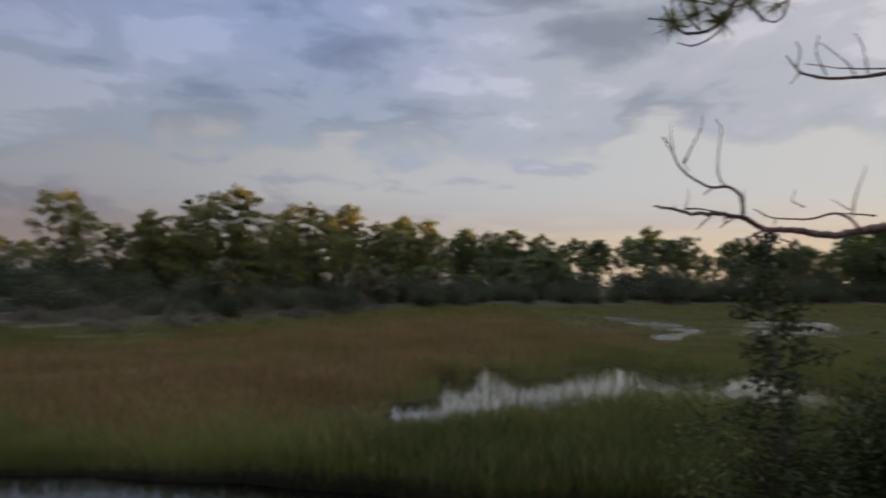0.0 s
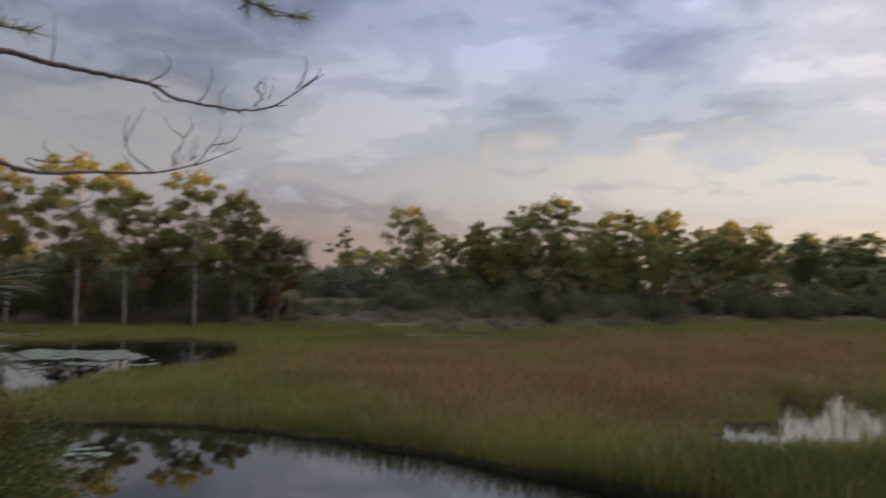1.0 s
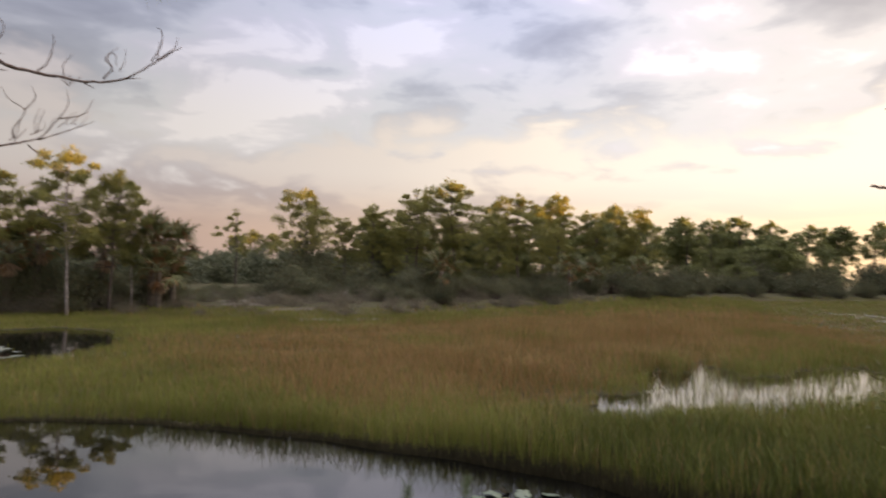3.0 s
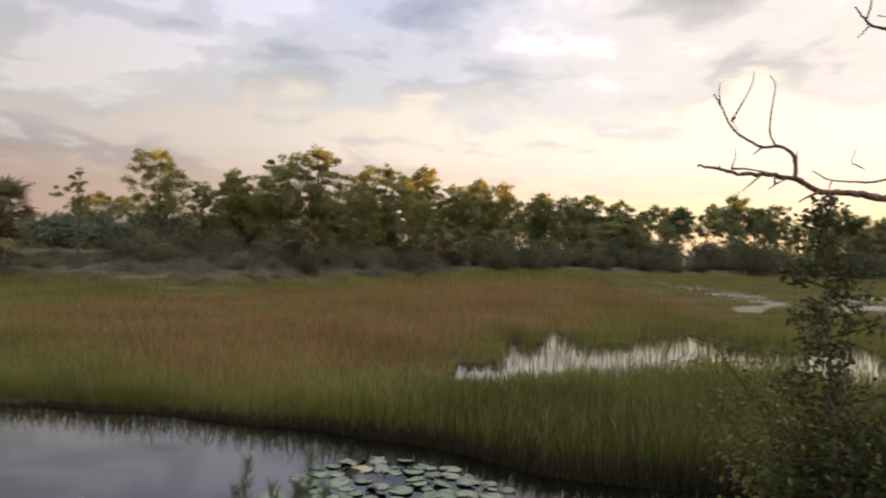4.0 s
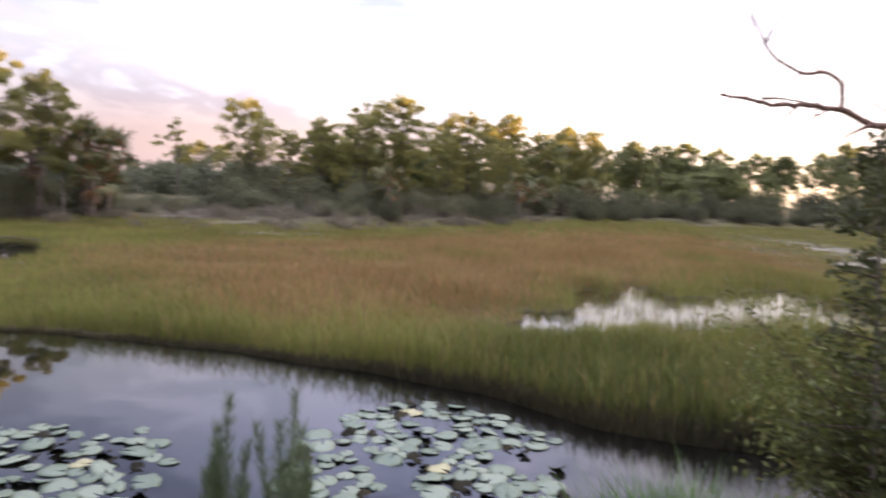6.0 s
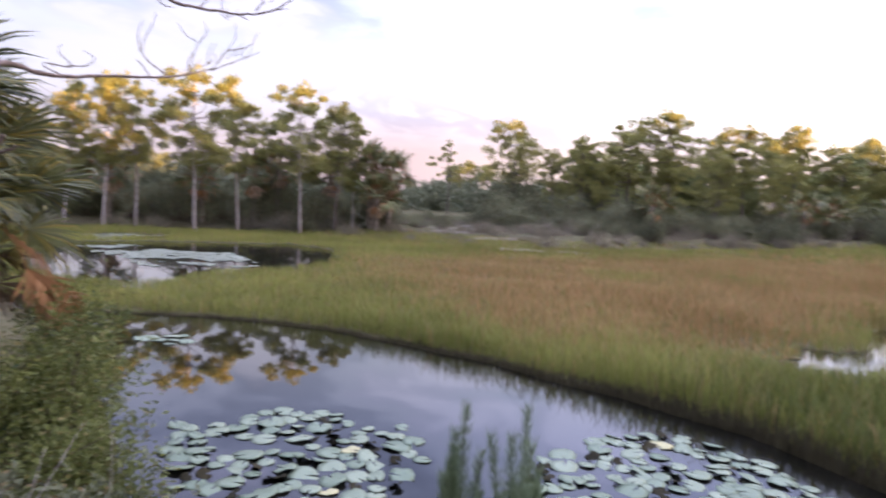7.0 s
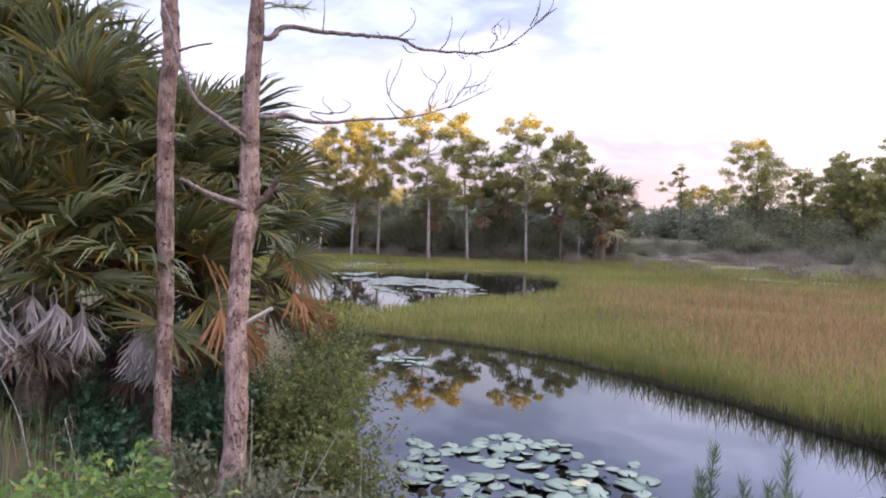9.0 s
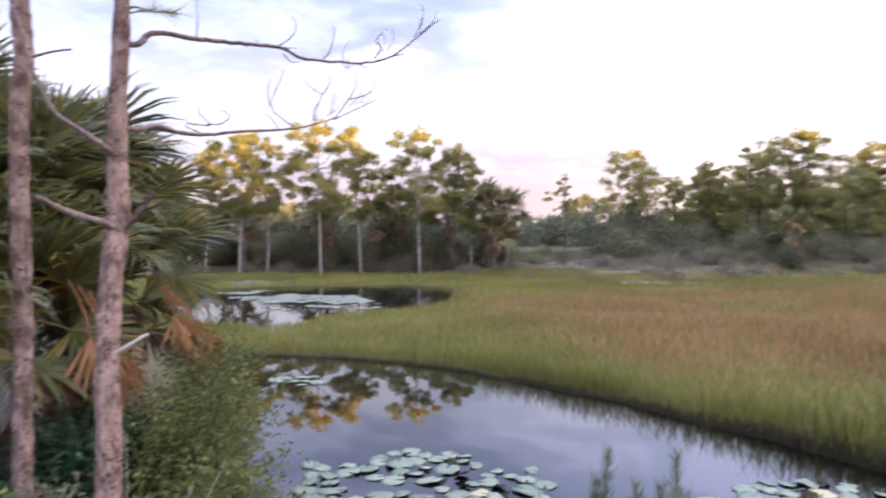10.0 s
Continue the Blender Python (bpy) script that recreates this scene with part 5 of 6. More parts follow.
    for i, (p, w) in enumerate((((-3.46, 3.06, 3.97), (0.6, 0.5, 0.0)), ((-3.62, 2.93, 3.97), (0.2, 0.6, -0.3)), ((-3.72, 2.82, 3.99), (-0.3, 0.5, -0.3)), ((-3.66, 2.85, 4.1), (0.4, 0.3, 0.6)), ((-3.82, 2.55, 4.05), (0.3, 0.4, -0.4)))):
        needle_tuft("needle_tuft", p, w, 0.16, 90, high, "tuft of green needles", 20 + i)
    for i in range(26):  # the living head
        a, h = i * 2.4, 4.5 + 2.0 * i / 26
        needle_tuft("needle_tuft", (-3.97 + 0.5 * math.cos(a), 1.3 + 0.5 * math.sin(a), h), (math.cos(a), math.sin(a), 0.4), 0.35, 60, ob, "tuft of green needles", 40 + i)
        bough("bough", [(-3.97, 1.3, h - 0.15), (-3.97 + 0.45 * math.cos(a), 1.3 + 0.45 * math.sin(a), h)], 0.010, 0.004, ob, M_BRANCH, sides=5, seed=60 + i)

    two = thing("pine_tree", "straight slim pine trunk with pinkish grey bark", "pine tree", pose(0, 0, 0))
    trunk_part([(-4.52, 0.93, 0.3), (-4.51, 0.93, 0.78), (-4.51, 0.93, 1.36), (-4.50, 0.93, 1.90), (-4.50, 0.93, 2.44), (-4.50, 0.93, 2.97), (-4.50, 0.95, 3.18), (-4.50, 0.94, 3.49), (-4.50, 0.94, 4.0), (-4.50, 0.95, 5.2), (-4.52, 0.96, 6.6)], [0.060, 0.052, 0.050, 0.049, 0.050, 0.050, 0.052, 0.050, 0.048, 0.036, 0.010], two, 8)
    bough("stub", [(-4.50, 0.95, 3.15), (-4.43, 1.04, 3.20), (-4.35, 1.16, 3.23)], 0.010, 0.006, two, M_BRANCH, "short dead stub", seed=90)
    bough("stub", [(-4.50, 0.94, 2.93), (-4.44, 1.06, 2.95), (-4.42, 1.10, 2.95)], 0.006, 0.004, two, M_BRANCH, "short dead stub", seed=91)
    bough("stub", [(-4.50, 0.94, 3.12), (-4.48, 0.82, 3.20), (-4.47, 0.72, 3.26)], 0.008, 0.004, two, M_BRANCH, "short dead stub", seed=92)
    for i in range(20):
        a, h = i * 2.4 + 1, 4.9 + 1.7 * i / 20
        needle_tuft("needle_tuft", (-4.5 + 0.5 * math.cos(a), 0.95 + 0.5 * math.sin(a), h), (math.cos(a), math.sin(a), 0.4), 0.35, 60, two, "tuft of green needles", 140 + i)
        bough("bough", [(-4.5, 0.95, h - 0.15), (-4.5 + 0.45 * math.cos(a), 0.95 + 0.45 * math.sin(a), h)], 0.010, 0.004, two, M_BRANCH, sides=5, seed=160 + i)


build_near_pines()


def build_right_pine():
    """The pine outside the view whose dead bough and needles hang into it."""
    ob = thing("pine_tree", "dark pine whose broken dead bough reaches over the bank", "pine tree", pose(0, 0, 0))
    trunk_part([(3.0, 1.75, 0.35), (3.0, 1.75, 1.5), (3.02, 1.75, 2.6), (3.0, 1.76, 3.4), (3.0, 1.75, 4.6), (2.98, 1.75, 5.8)], [0.10, 0.085, 0.08, 0.075, 0.06, 0.03], ob, 5)
    main = bough("bough", [(3.0, 1.75, 2.72), (2.2, 2.3, 2.58), (1.46, 2.83, 2.53), (1.31, 2.83, 2.52), (1.20, 2.79, 2.50), (1.07, 2.77, 2.48), (0.90, 2.75, 2.50), (0.77, 2.72, 2.50), (0.66, 2.67, 2.54), (0.55, 2.63, 2.55), (0.41, 2.58, 2.55), (0.31, 2.52, 2.56), (0.23, 2.46, 2.56)], 0.024, 0.004, ob, M_BOUGH, "broken dead bough with a splintered tip", seed=200)
    for i, (pts, r) in enumerate((([(0.64, 2.63, 2.54), (0.64, 2.63, 2.58), (0.63, 2.63, 2.63), (0.60, 2.64, 2.66), (0.57, 2.65, 2.67), (0.52, 2.67, 2.67), (0.44, 2.69, 2.72), (0.40, 2.70, 2.77), (0.37, 2.70, 2.83), (0.34, 2.71, 2.89)], 0.0085),
         ([(0.36, 2.52, 2.74), (0.39, 2.51, 2.80), (0.42, 2.51, 2.86), (0.43, 2.50, 2.90), (0.43, 2.50, 2.93)], 0.0035),
         ([(0.55, 2.59, 2.66), (0.53, 2.60, 2.71), (0.53, 2.60, 2.78), (0.54, 2.60, 2.87), (0.54, 2.60, 2.91), (0.52, 2.60, 2.94)], 0.004),
         ([(0.49, 2.57, 2.65), (0.46, 2.58, 2.62)], 0.004),
         ([(0.32, 2.51, 2.79), (0.31, 2.51, 2.84), (0.31, 2.51, 2.89)], 0.003),
         ([(0.38, 2.53, 2.76), (0.37, 2.53, 2.74), (0.39, 2.53, 2.71)], 0.0025),
         ([(0.49, 2.57, 2.54), (0.46, 2.58, 2.51), (0.43, 2.59, 2.48)], 0.004),
         ([(0.55, 2.59, 2.54), (0.55, 2.59, 2.51), (0.53, 2.60, 2.49)], 0.004),
         ([(0.55, 2.59, 2.51), (0.59, 2.58, 2.53)], 0.004),
         ([(0.74, 2.65, 2.49), (0.70, 2.66, 2.47), (0.67, 2.67, 2.45)], 0.007),
         ([(1.20, 2.77, 2.50), (1.16, 2.79, 2.56), (1.11, 2.82, 2.58), (1.04, 2.85, 2.56), (0.97, 2.88, 2.56), (0.88, 2.91, 2.57), (0.82, 2.94, 2.61)], 0.007),
         ([(0.79, 2.66, 2.54), (0.78, 2.66, 2.51), (0.78, 2.66, 2.49)], 0.003),
         ([(1.16, 2.76, 2.56), (1.17, 2.76, 2.63), (1.18, 2.75, 2.68), (1.20, 2.74, 2.74), (1.21, 2.74, 2.78)], 0.004),
         ([(1.15, 2.76, 2.59), (1.12, 2.77, 2.61), (1.09, 2.79, 2.64)], 0.003),
         ([(0.92, 2.69, 2.59), (0.89, 2.70, 2.61), (0.88, 2.71, 2.62), (0.89, 2.70, 2.67)], 0.003),
         ([(0.37, 2.53, 2.56), (0.41, 2.52, 2.56), (0.47, 2.50, 2.55), (0.55, 2.48, 2.53)], 0.005),
         ([(0.37, 2.53, 2.56), (0.38, 2.52, 2.60), (0.38, 2.52, 2.64)], 0.0025),
         ([(0.32, 2.50, 2.56), (0.32, 2.50, 2.57)], 0.004),
         ([(0.64, 2.62, 2.58), (0.64, 2.62, 2.63), (0.64, 2.62, 2.66)], 0.003),
         ([(1.29, 2.81, 2.57), (1.23, 2.84, 2.58), (1.14, 2.89, 2.59)], 0.005))):
        bough("twig", pts, r, r * 0.35, main, M_BOUGH, sides=6, seed=210 + i)
    live = bough("bough", [(3.0, 1.75, 3.9), (2.0, 2.5, 3.95), (1.07, 2.91, 3.80), (0.82, 3.01, 3.66), (0.71, 3.03, 3.51), (0.59, 3.05, 3.47), (0.51, 3.06, 3.50), (0.45, 3.06, 3.61)], 0.016, 0.004, ob, M_BOUGH, "living bough with hanging needle tufts", seed=230)
    for i, pts in enumerate(([(0.75, 2.99, 3.55), (0.67, 2.98, 3.44), (0.58, 3.02, 3.40), (0.51, 3.04, 3.42)], [(1.01, 2.94, 3.70), (0.98, 2.96, 3.53), (0.92, 2.98, 3.50), (0.86, 3.01, 3.58)], [(0.62, 3.04, 3.48), (0.55, 3.03, 3.55), (0.50, 3.03, 3.66)], [(0.70, 3.03, 3.50), (0.64, 3.02, 3.60), (0.62, 3.0, 3.72)])):
        bough("twig", pts, 0.006, 0.003, live, M_BOUGH, sides=5, seed=240 + i)
    rs = np.random.RandomState(77)
    for i in range(15):
        k = i / 14
        p = (0.48 + 0.42 * k + rs.randn() * 0.05, 3.03 + rs.randn() * 0.03, 3.53 + 0.05 * rs.randn() + 0.08 * k)
        needle_tuft("needle_tuft", p, (rs.randn() * 0.7 - 0.2, rs.randn() * 0.4, rs.randn() * 0.4 - 0.25), 0.12, 55, live, "tuft of dark needles", 250 + i)
    bare = bough("bough", [(3.0, 1.75, 3.3), (2.2, 2.35, 3.25), (1.38, 2.73, 3.19), (1.16, 2.81, 3.18), (1.01, 2.83, 3.20), (0.95, 2.81, 3.23), (0.90, 2.78, 3.27)], 0.012, 0.003, ob, M_BOUGH, "thin bare bough", seed=270)
    for i, pts in enumerate(([(1.38, 2.73, 3.20), (1.16, 2.80, 3.22), (1.01, 2.83, 3.25)], [(0.97, 2.81, 3.20), (0.91, 2.77, 3.14)], [(1.20, 2.79, 3.19), (1.14, 2.76, 3.24), (1.06, 2.81, 3.34)], [(1.08, 2.80, 3.19), (1.03, 2.78, 3.28), (1.04, 2.78, 3.36)], [(0.96, 2.81, 3.23), (0.97, 2.80, 3.30), (0.95, 2.80, 3.34)], [(1.25, 2.78, 3.19), (1.22, 2.76, 3.30), (1.18, 2.75, 3.36)])):
        bough("twig", pts, 0.004, 0.002, bare, M_BOUGH, sides=5, seed=280 + i)
    for i in range(22):
        a, h = i * 2.4, 4.2 + 1.5 * i / 22
        needle_tuft("needle_tuft", (3.0 + 0.5 * math.cos(a), 1.75 + 0.5 * math.sin(a), h), (math.cos(a), math.sin(a), 0.4), 0.35, 60, ob, "tuft of dark needles", 300 + i)
        bough("bough", [(3.0, 1.75, h - 0.15), (3.0 + 0.45 * math.cos(a), 1.75 + 0.45 * math.sin(a), h)], 0.010, 0.004, ob, M_BOUGH, sides=5, seed=330 + i)


build_right_pine()


# ---- bushes and saplings of the near bank ----
def leafy_bush(name, label, foot, tops, mat, twig_mat, leaf, per, spread, seed, category="bush", droop=0.25):
    """Stems from one foot to each top, leaves along and round each stem."""
    rs = np.random.RandomState(seed)
    ob = thing(name, label, category, pose(*foot))
    foot = np.asarray(foot, float)
    crown = Mesh()
    for i, top in enumerate(tops):
        end = np.asarray(top, float) - foot
        mid = end * np.array([0.35, 0.35, 0.6]) + rs.randn(3) * 0.06 * np.linalg.norm(end)
        line = curve([(rs.randn() * 0.03, rs.randn() * 0.03, -0.04), mid, end], 6)
        stem = Mesh()
        stem.tube(line, np.linspace(0.007, 0.002, len(line)), 5)
        part("stem", stem, twig_mat, ob)
        s = np.sqrt(rs.uniform(0.10, 1.0, per))
        at = np.stack([np.interp(s, np.linspace(0, 1, len(line)), line[:, c]) for c in range(3)], 1)
        # side twigs carry the leaves in small sprays
        sprays = rs.randint(0, max(1, per // 9), per)
        off = rs.randn(max(1, per // 9), 3) * spread
        at = at + off[sprays] * (0.55 + 0.45 * rs.rand(per, 1)) + rs.randn(per, 3) * spread * 0.11
        way = off[sprays] + rs.randn(per, 3) * spread * 0.8 + np.array([0, 0, 0.3 * spread])
        crown.leaves(at, way, leaf * rs.uniform(0.6, 1.3, per), leaf * 0.42 * rs.uniform(0.7, 1.3, per), rs, droop)
    part("foliage", crown, mat, ob)
    return ob


def tops_in(rs, centre, size, count):
    c, s = np.asarray(centre, float), np.asarray(size, float)
    v = rs.randn(count, 3)
    v /= np.linalg.norm(v, axis=1, keepdims=True)
    return c + v * s * rs.uniform(0.35, 1.0, (count, 1))


def ground_at(x, y):
    return (x, y, float(land_height(x, y)))


def build_bushes():
    rs = np.random.RandomState(51)
    green = "yellow-green wax myrtle bush leaning over the canal"
    for x, y, c, s, n in ((-4.55, 2.0, (-4.45, 2.1, 0.85), (0.35, 0.3, 0.35), 16), (-5.1, 2.3, (-5.05, 2.4, 0.95), (0.4, 0.3, 0.40), 16), (-5.6, 2.55, (-5.5, 2.65, 0.95), (0.4, 0.3, 0.40), 14), (-4.2, 1.75, (-4.0, 1.95, 0.55), (0.3, 0.25, 0.30), 14), (-3.9, 1.9, (-3.75, 2.0, 0.40), (0.25, 0.2, 0.25), 10), (-6.1, 2.6, (-6.05, 2.7, 0.95), (0.4, 0.35, 0.45), 14), (-4.75, 1.75, (-4.7, 1.85, 0.85), (0.25, 0.25, 0.40), 12)):
        leafy_bush("bush", green, ground_at(x, y), tops_in(rs, c, s, n), M_MYRTLE, M_DARKBRANCH, 0.046, 210, 0.16, rs.randint(9999))
    dark = "dark blue-green undergrowth below the palms"
    for x, y, c, s, n in ((-6.3, 1.1, (-6.3, 1.1, 1.15), (0.45, 0.5, 0.45), 22), (-6.2, 0.2, (-6.2, 0.2, 1.15), (0.45, 0.5, 0.45), 22), (-6.1, 1.75, (-6.1, 1.75, 1.0), (0.4, 0.35, 0.40), 16), (-4.75, 1.2, (-4.7, 1.25, 0.80), (0.35, 0.25, 0.25), 12), (-5.0, 0.5, (-4.95, 0.5, 0.75), (0.4, 0.35, 0.25), 12), (-4.6, 0.55, (-4.5, 0.55, 0.72), (0.3, 0.3, 0.18), 10), (-5.1, 1.6, (-5.0, 1.65, 0.8), (0.35, 0.3, 0.3), 12), (-5.3, -0.2, (-5.25, -0.2, 0.85), (0.4, 0.4, 0.3), 12)):
        leafy_bush("bush", dark, ground_at(x, y), tops_in(rs, c, s, n), M_DARKLEAF, M_BRANCH, 0.055, 170, 0.09, rs.randint(9999))
    low = "low mixed weeds with small grey-green leaves on the bank"
    for x, y, c, s, n in ((-3.6, 1.2, (-3.6, 1.2, 0.62), (0.28, 0.28, 0.16), 12), (-3.3, 1.55, (-3.3, 1.6, 0.5), (0.28, 0.22, 0.16), 12), (-3.95, 0.9, (-3.95, 0.9, 0.7), (0.28, 0.25, 0.18), 10), (-3.3, 0.95, (-3.3, 0.95, 0.68), (0.25, 0.25, 0.13), 10), (-3.05, 1.9, (-3.0, 1.95, 0.40), (0.25, 0.2, 0.15), 8)):
        leafy_bush("weed_clump", low, ground_at(x, y), tops_in(rs, c, s, n), M_SHRUB, M_GREYTWIG, 0.050, 120, 0.075, rs.randint(9999), "weeds")
    bright = "bright yellow-green leafy weed on the bank"
    for x, y, c, s, n in ((-3.15, 0.50, (-3.13, 0.49, 1.02), (0.08, 0.08, 0.14), 5), (-2.75, 0.25, (-2.72, 0.22, 0.98), (0.22, 0.20, 0.12), 9), (-2.6, 0.55, (-2.55, 0.55, 0.88), (0.22, 0.18, 0.10), 8), (-2.85, 0.75, (-2.85, 0.75, 0.80), (0.2, 0.2, 0.10), 7), (-2.95, -0.05, (-2.9, -0.05, 1.05), (0.2, 0.2, 0.12), 8), (-3.3, 0.25, (-3.3, 0.25, 0.95), (0.15, 0.15, 0.10), 5), (-2.5, 0.85, (-2.5, 0.85, 0.78), (0.2, 0.15, 0.10), 7), (-2.35, 0.1, (-2.35, 0.1, 0.95), (0.2, 0.2, 0.08), 7)):
        leafy_bush("weed", bright, ground_at(x, y), tops_in(rs, c, s, n), M_WEED, M_GREYTWIG, 0.055, 90, 0.085, rs.randint(9999), "weed", 0.5)


build_bushes()


def build_sapling():
    rs = np.random.RandomState(61)
    foot = np.array(ground_at(0.93, 2.78))
    ob = thing("sapling", "slender dark sapling with small leaves on the bank", "sapling", pose(*foot))
    line = curve([(0, 0, -0.05), (-0.01, 0.02, 0.6), (-0.03, 0.05, 1.2), (-0.05, 0.20, 2.16)], 6)
    stem = Mesh()
    stem.tube(line, np.linspace(0.016, 0.004, len(line)), 8, 0.08, rs)
    part("trunk", stem, M_DEADWOOD, ob, smooth=True)
    crown = Mesh()
    for i in range(64):
        s = 0.30 + 0.69 * (i / 63) ** 0.9
        root = np.array([np.interp(s, np.linspace(0, 1, len(line)), line[:, c]) for c in range(3)])
        a = i * 2.4 + rs.randn() * 0.3
        reach = np.interp(s, [0.3, 0.5, 0.62, 0.72, 0.85, 1.0], [0.20, 0.26, 0.24, 0.20, 0.18, 0.06]) * rs.uniform(0.35, 1.35)
        tip = root + np.array([math.cos(a) * reach, math.sin(a) * reach, reach * rs.uniform(-0.05, 0.4)])
        br = Mesh()
        br.tube(np.linspace(root, tip, 4), [0.005, 0.004, 0.003, 0.002], 4)
        part("branch", br, M_DARKBRANCH, ob)
        n = int((30 + 210 * reach) * (0.5 if 0.60 < s < 0.70 else 1.0))
        k = rs.uniform(0.15, 1.05, (n, 1))
        at = root + (tip - root) * k + rs.randn(n, 3) * 0.024
        crown.leaves(at, (tip - root) + rs.randn(n, 3) * 0.12 + np.array([0, 0, 0.05]), 0.038 * rs.uniform(0.6, 1.3, n), 0.018 * rs.uniform(0.7, 1.3, n), rs)
    part("foliage", crown, M_OLIVE, ob)
    dark = "dense dark bush at the canal's edge"
    for x, y, c, s, n in ((1.6, 2.65, (1.46, 2.65, 1.10), (0.26, 0.28, 0.92), 52), (1.45, 3.2, (1.40, 3.25, 0.85), (0.30, 0.3, 0.5), 24), (2.1, 3.2, (2.05, 3.2, 1.0), (0.4, 0.4, 0.7), 26), (1.20, 3.1, (0.98, 3.08, 1.38), (0.22, 0.2, 0.26), 14), (1.95, 2.6, (1.80, 2.65, 1.15), (0.26, 0.30, 0.95), 62)):
        leafy_bush("bush", dark, ground_at(x, y), tops_in(rs, c, s, n), M_OLIVE, M_DARKBRANCH, 0.032, 420, 0.085, rs.randint(9999))
    for x, y, c, s, n, leaf in ((1.42, 2.72, (1.30, 2.74, 1.45), (0.22, 0.22, 0.62), 34, 0.050), (1.25, 3.05, (1.12, 3.02, 1.15), (0.24, 0.22, 0.38), 26, 0.048), (1.25, 3.2, (1.05, 3.15, 1.32), (0.2, 0.18, 0.28), 16, 0.042), (1.7, 2.9, (1.6, 2.9, 1.7), (0.24, 0.24, 0.7), 30, 0.050)):
        leafy_bush("bush", dark, ground_at(x, y), tops_in(rs, c, s, n), M_OLIVE, M_DARKBRANCH, leaf * 0.68, 560, 0.10, rs.randint(9999))
    # a spray that sticks out over the marsh
    leafy_bush("bush", "small leafy shrub with one spray reaching out", ground_at(1.12, 3.0), [(0.42, 2.86, 1.84), (0.47, 2.88, 1.76), (0.55, 2.9, 1.7), (0.62, 2.92, 1.62), (0.50, 2.92, 1.5), (0.70, 2.95, 1.70), (0.78, 2.98, 1.62), (0.66, 2.95, 1.45), (0.58, 2.95, 1.35), (0.80, 3.0, 1.45)], M_MYRTLE, M_DARKBRANCH, 0.038, 240, 0.10, 77)
    tangle = thing("brushwood", "tangle of silvery dead twigs under the sapling", "brushwood", pose(*ground_at(0.95, 2.58)))
    for i in range(54):
        a, r = rs.uniform(0, 6.28), rs.uniform(0.15, 0.42)
        p = np.array([rs.randn() * 0.06, rs.randn() * 0.05, rs.uniform(0.0, 0.40)])
        q = p + np.array([math.cos(a) * r, math.sin(a) * r * 0.7, rs.uniform(0.10, 0.50)])
        bough("twig", [p, (p + q) / 2 + np.array([0, 0, 0.10]), q], 0.0042, 0.0016, tangle, M_GREYTWIG, sides=4, seed=700 + i, steps=4)


build_sapling()


